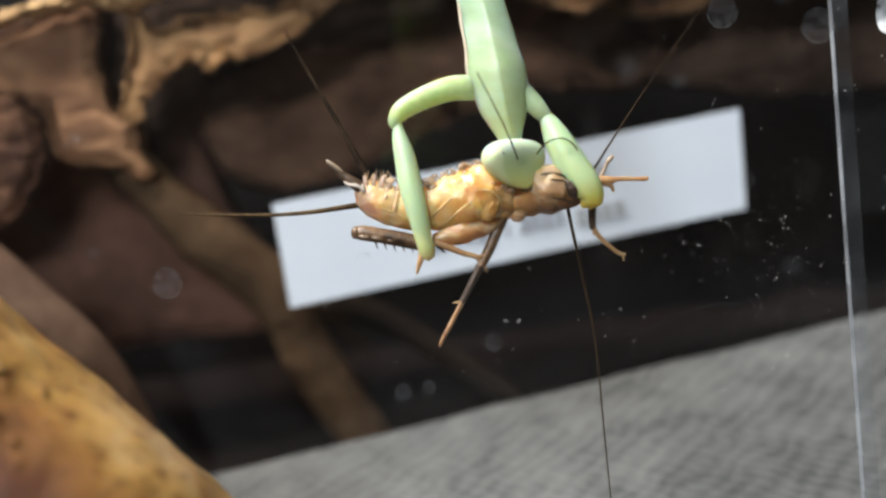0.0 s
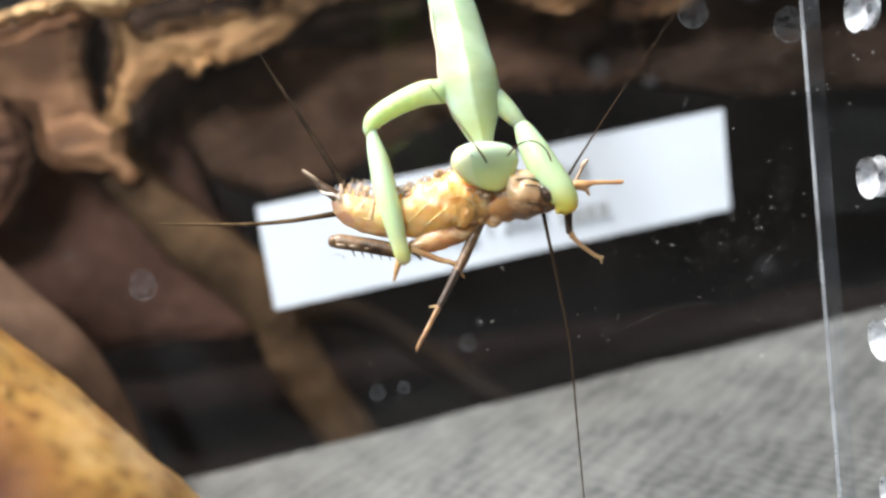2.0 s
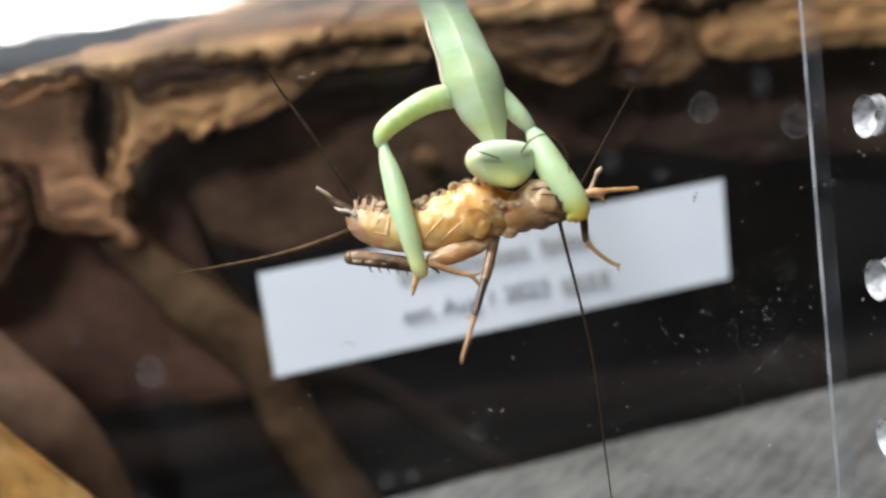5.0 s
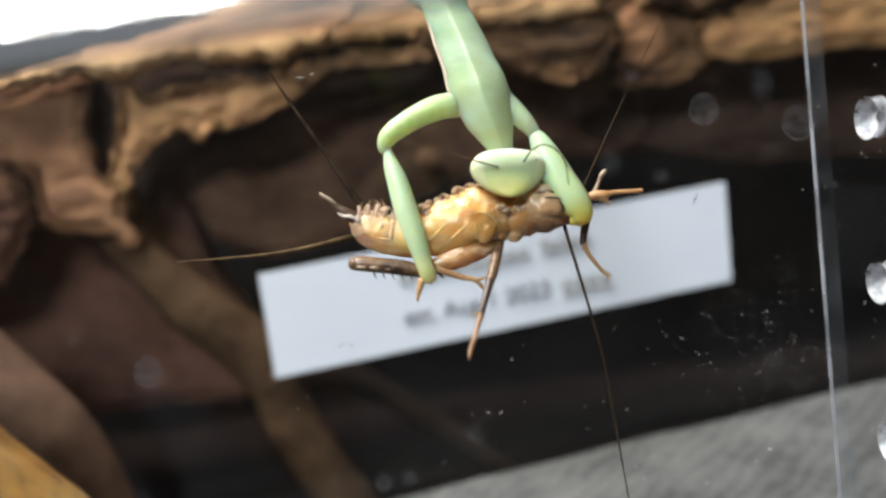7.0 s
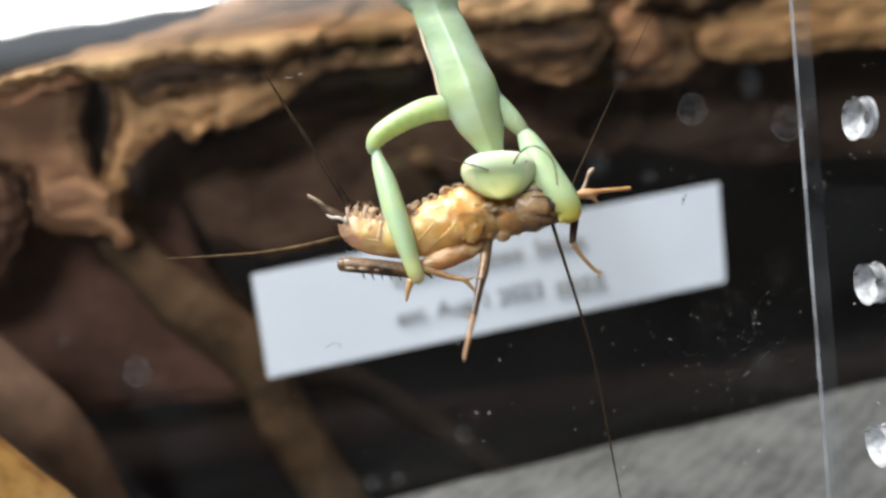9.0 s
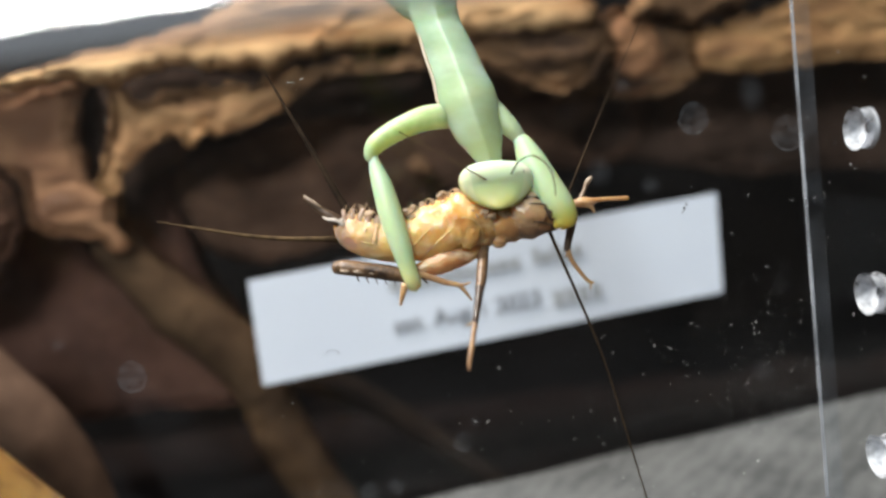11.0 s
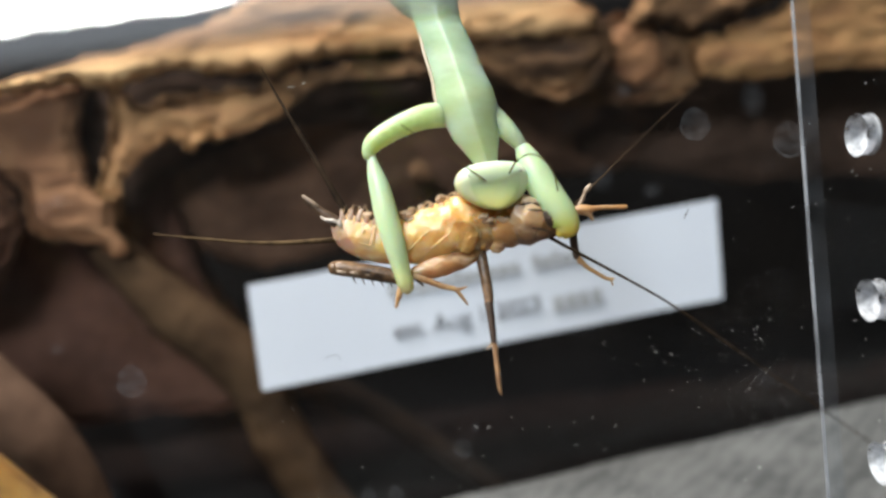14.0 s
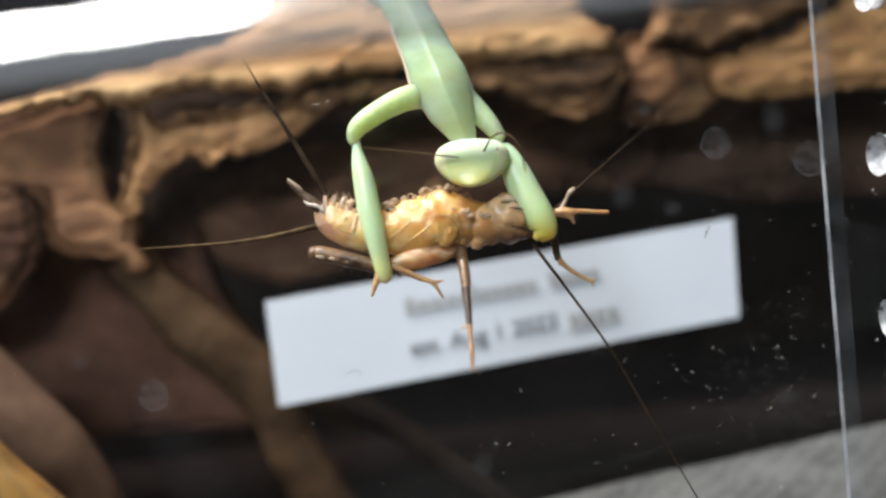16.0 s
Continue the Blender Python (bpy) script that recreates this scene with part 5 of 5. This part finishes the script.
LOWER_ANTENNA_ROWS = [
    (0.0, -32.5), (0.5, -33.8), (1.0, -33.3), (1.5, -33.5), (2.0, -34.1),
    (2.5, -33.4), (3.0, -32.8), (3.5, -35.5), (4.0, -33.9), (4.5, -34.0),
    (7.0, -31.9), (7.5, -31.7), (8.0, -31.2), (8.5, -31.5), (9.0, -31.9),
    (11.3, -24.0), (11.5, -22.5), (11.6, -8.0), (11.7, 0.0), (11.8, -2.0), (11.9, -9.0), (12.0, -3.0), (12.1, 0.0), (12.5, 0.0), (12.7, 20.0), (12.9, 34.0), (13.0, 42.0), (13.1, -4.0), (13.3, -24.0), (13.5, 20.0), (13.7, 24.0),
    (14.0, 15.2), (14.5, -7.2), (15.0, -9.1), (15.5, -7.1), (16.0, -5.9),
]
UPPER_ANTENNA_ROWS = [
    (0.0, -1.0), (0.5, -2.1), (1.0, -1.4), (1.5, -1.4), (2.0, -1.8),
    (2.5, -0.8), (3.0, 0.0), (3.5, -2.4), (4.0, -0.5), (4.5, -0.2),
    (7.0, 3.7), (7.5, 3.8), (8.0, 4.1), (8.5, 3.6), (9.0, 3.1),
    (11.5, 7.5), (12.0, 7.7), (12.5, 8.0), (13.0, -1.7), (13.5, -9.0),
    (14.0, -14.8), (14.5, -11.2), (15.0, -9.1), (15.5, -11.1), (16.0, -13.9),
]
LONG_CERCUS_ROWS = [
    (0.0, 12.8), (0.5, 10.4), (1.0, 9.9), (1.5, 8.7), (2.0, 12.0),
    (2.5, 16.6), (3.0, 21.1), (3.5, 25.5), (4.0, 25.1), (4.5, 23.1),
    (7.0, 14.5), (7.5, 14.2), (8.0, 14.1), (8.5, 13.3), (9.0, 12.4),
    (11.5, 0.5), (12.0, 0.6), (12.5, 0.0), (13.0, 1.6), (13.5, 3.5),
    (14.0, 6.8), (14.5, 8.1), (15.0, 10.2), (15.5, 15.5), (16.0, 19.9),
]
RAISED_CERCUS_ROWS = [
    (0.0, 3.8), (0.5, 3.4), (1.0, 4.8), (1.5, 5.6), (2.0, 5.8),
    (2.5, 7.3), (3.0, 8.8), (3.5, 6.9), (4.0, 7.7), (4.5, 6.8),
    (7.0, 4.8), (7.5, 4.4), (8.0, 4.2), (8.5, 3.3), (9.0, 2.3),
    (11.5, 1.6), (12.0, 0.8), (12.5, 0.0), (13.0, 0.6), (13.5, 1.2),
    (14.0, 3.2), (14.5, 3.1), (15.0, 4.6), (15.5, 6.9), (16.0, 8.4),
]
MIDDLE_LEG_ROWS = [
    (0.0, -37.8), (0.5, -39.0), (1.0, -38.3), (1.5, -38.4), (2.0, -38.9),
    (2.5, -38.1), (3.0, -36.0), (3.5, -37.1), (4.0, -33.3), (4.5, -31.0),
    (7.0, -32.3), (7.5, -31.2), (8.0, -29.8), (8.5, -29.2), (9.0, -28.7),
    (11.3, -23.0), (11.4, -23.0), (11.5, -38.0), (11.6, -15.0), (11.7, -17.0), (11.8, -21.0), (11.9, -5.0), (12.0, 24.0), (12.1, 9.0), (12.2, 4.0), (12.3, 0.5), (12.5, 0.0), (13.0, -1.0), (13.5, -3.8),
    (14.0, -5.1), (14.5, -4.5), (15.0, -5.4), (15.5, -3.9), (16.0, -3.2),
]
TILT_ROWS = [(0.0, 10), (3.5, 20), (4.5, 26), (7.0, 37), (11.4, 36), (11.5, 50), (11.6, 25), (12.0, 0), (12.8, 4), (15.0, 22), (16.0, 33)]

FRONT_LEG_ROWS = [
    (0.0, -16), (1.0, -16), (2.0, -15), (3.0, -8), (3.5, -14), (4.0, -12), (4.5, -13), (7.0, -30), (8.0, -32), (9.0, -28), (11.5, -32), (12.0, -31), (12.1, -20),
    (12.2, -12), (12.4, 0), (12.5, 0), (13.0, -8), (14.0, -9), (15.0, -7), (16.0, -5),
]

# seconds, lean, turn and nod of the mantis's head in degrees
HEAD_ROWS = [(0.0, 12, 36, 8), (0.5, 12, 36, 8), (1.5, 10, 34, 6), (2.0, 10, 32, 6), (2.5, 12, 30, 4), (3.0, 14, 28, 0), (3.5, 16, 30, -4), (4.0, 12, 30, -4), (4.5, 6, 26, 0), (7.0, -2, 2, 0), (9.0, -1, 0, 0), (11.5, 0, 0, 0), (12.5, 2, 0, 0), (13.5, 9, 10, 0), (14.0, 6, 10, 0), (14.5, 0, 0, 0), (15.0, -2, 4, 0), (15.5, -4, -4, 2), (16.0, -3, -6, 2)]

FEELER_ROWS = [(0.0, -7), (1.0, -3), (2.0, 3), (3.0, 6), (4.0, 19), (4.5, 32), (7.0, 35), (9.0, 33), (11.5, 13), (12.5, 0), (13.5, 0), (14.0, 13), (15.0, 28), (16.0, 42)]


def motions():
    base = SKETCH.copy()

    def carried(rows):
        return [(t, Matrix.Translation((dx / 1000, 0, dz / 1000)) @ Matrix.Rotation(-radians(a), 4, "Y") @ base) for t, dx, dz, a in rows]

    def hinged(ob, rows):
        p = Matrix.Translation(ob.matrix_basis.translation)
        walk(ob, [(t, p @ Matrix.Rotation(radians(a), 4, "Z")) for t, a in rows])

    walk(MANTIS, carried(MANTIS_ROWS))
    walk(CRICKET, carried(CRICKET_ROWS))
    for ob, rows, reach in ((COXA, COXA_ROWS, sk(662, 278) - sk(795, 217)), (FEMUR, FEMUR_ROWS, sk(733, 515) - sk(662, 280)), (RIGHT_LEG, RIGHT_LEG_ROWS, (sk(1005, 405) - sk(888, 225))), (RIGHT_LOW, [(t, 0.0, s * 0.62) for t, a, s in RIGHT_LEG_ROWS], sk(1005, 405) - sk(888, 225))):
        p, out = ob.matrix_basis.translation.copy(), []
        for t, a, s in rows:
            turn = Matrix.Rotation(radians(a), 4, "Z")
            out.append((t, Matrix.Translation(p + turn @ (reach.normalized() * s * SU)) @ turn))
        walk(ob, out)
    hinged(FEELER_LEFT, FEELER_ROWS)
    # the middle leg swings in the picture's plane and tilts out of it, towards the viewer
    p, across = Matrix.Translation(MIDDLE_LEG.matrix_basis.translation), (sk(920, 690) - sk(862, 448)).normalized().cross(Vector((0, 0, 1)))
    when, tilts = [t for t, _ in TILT_ROWS], [a for _, a in TILT_ROWS]
    walk(MIDDLE_LEG, [(t, p @ Matrix.Rotation(radians(a), 4, "Z") @ Matrix.Rotation(radians(float(np.interp(t, when, tilts))), 4, across)) for t, a in MIDDLE_LEG_ROWS])
    hinged(FRONT_LEG, FRONT_LEG_ROWS)
    hinged(LOW_ANTENNA, LOWER_ANTENNA_ROWS)
    hinged(UP_ANTENNA, UPPER_ANTENNA_ROWS)
    hinged(LONG_CERCUS, LONG_CERCUS_ROWS)
    hinged(RAISED_CERCUS, RAISED_CERCUS_ROWS)
    q = Matrix.Translation(HEAD.matrix_basis.translation)
    walk(HEAD, [(t, q @ Matrix.Rotation(radians(a), 4, "Z") @ Matrix.Rotation(radians(b), 4, "Y") @ Matrix.Rotation(radians(c), 4, "X")) for t, a, b, c in HEAD_ROWS])


motions()
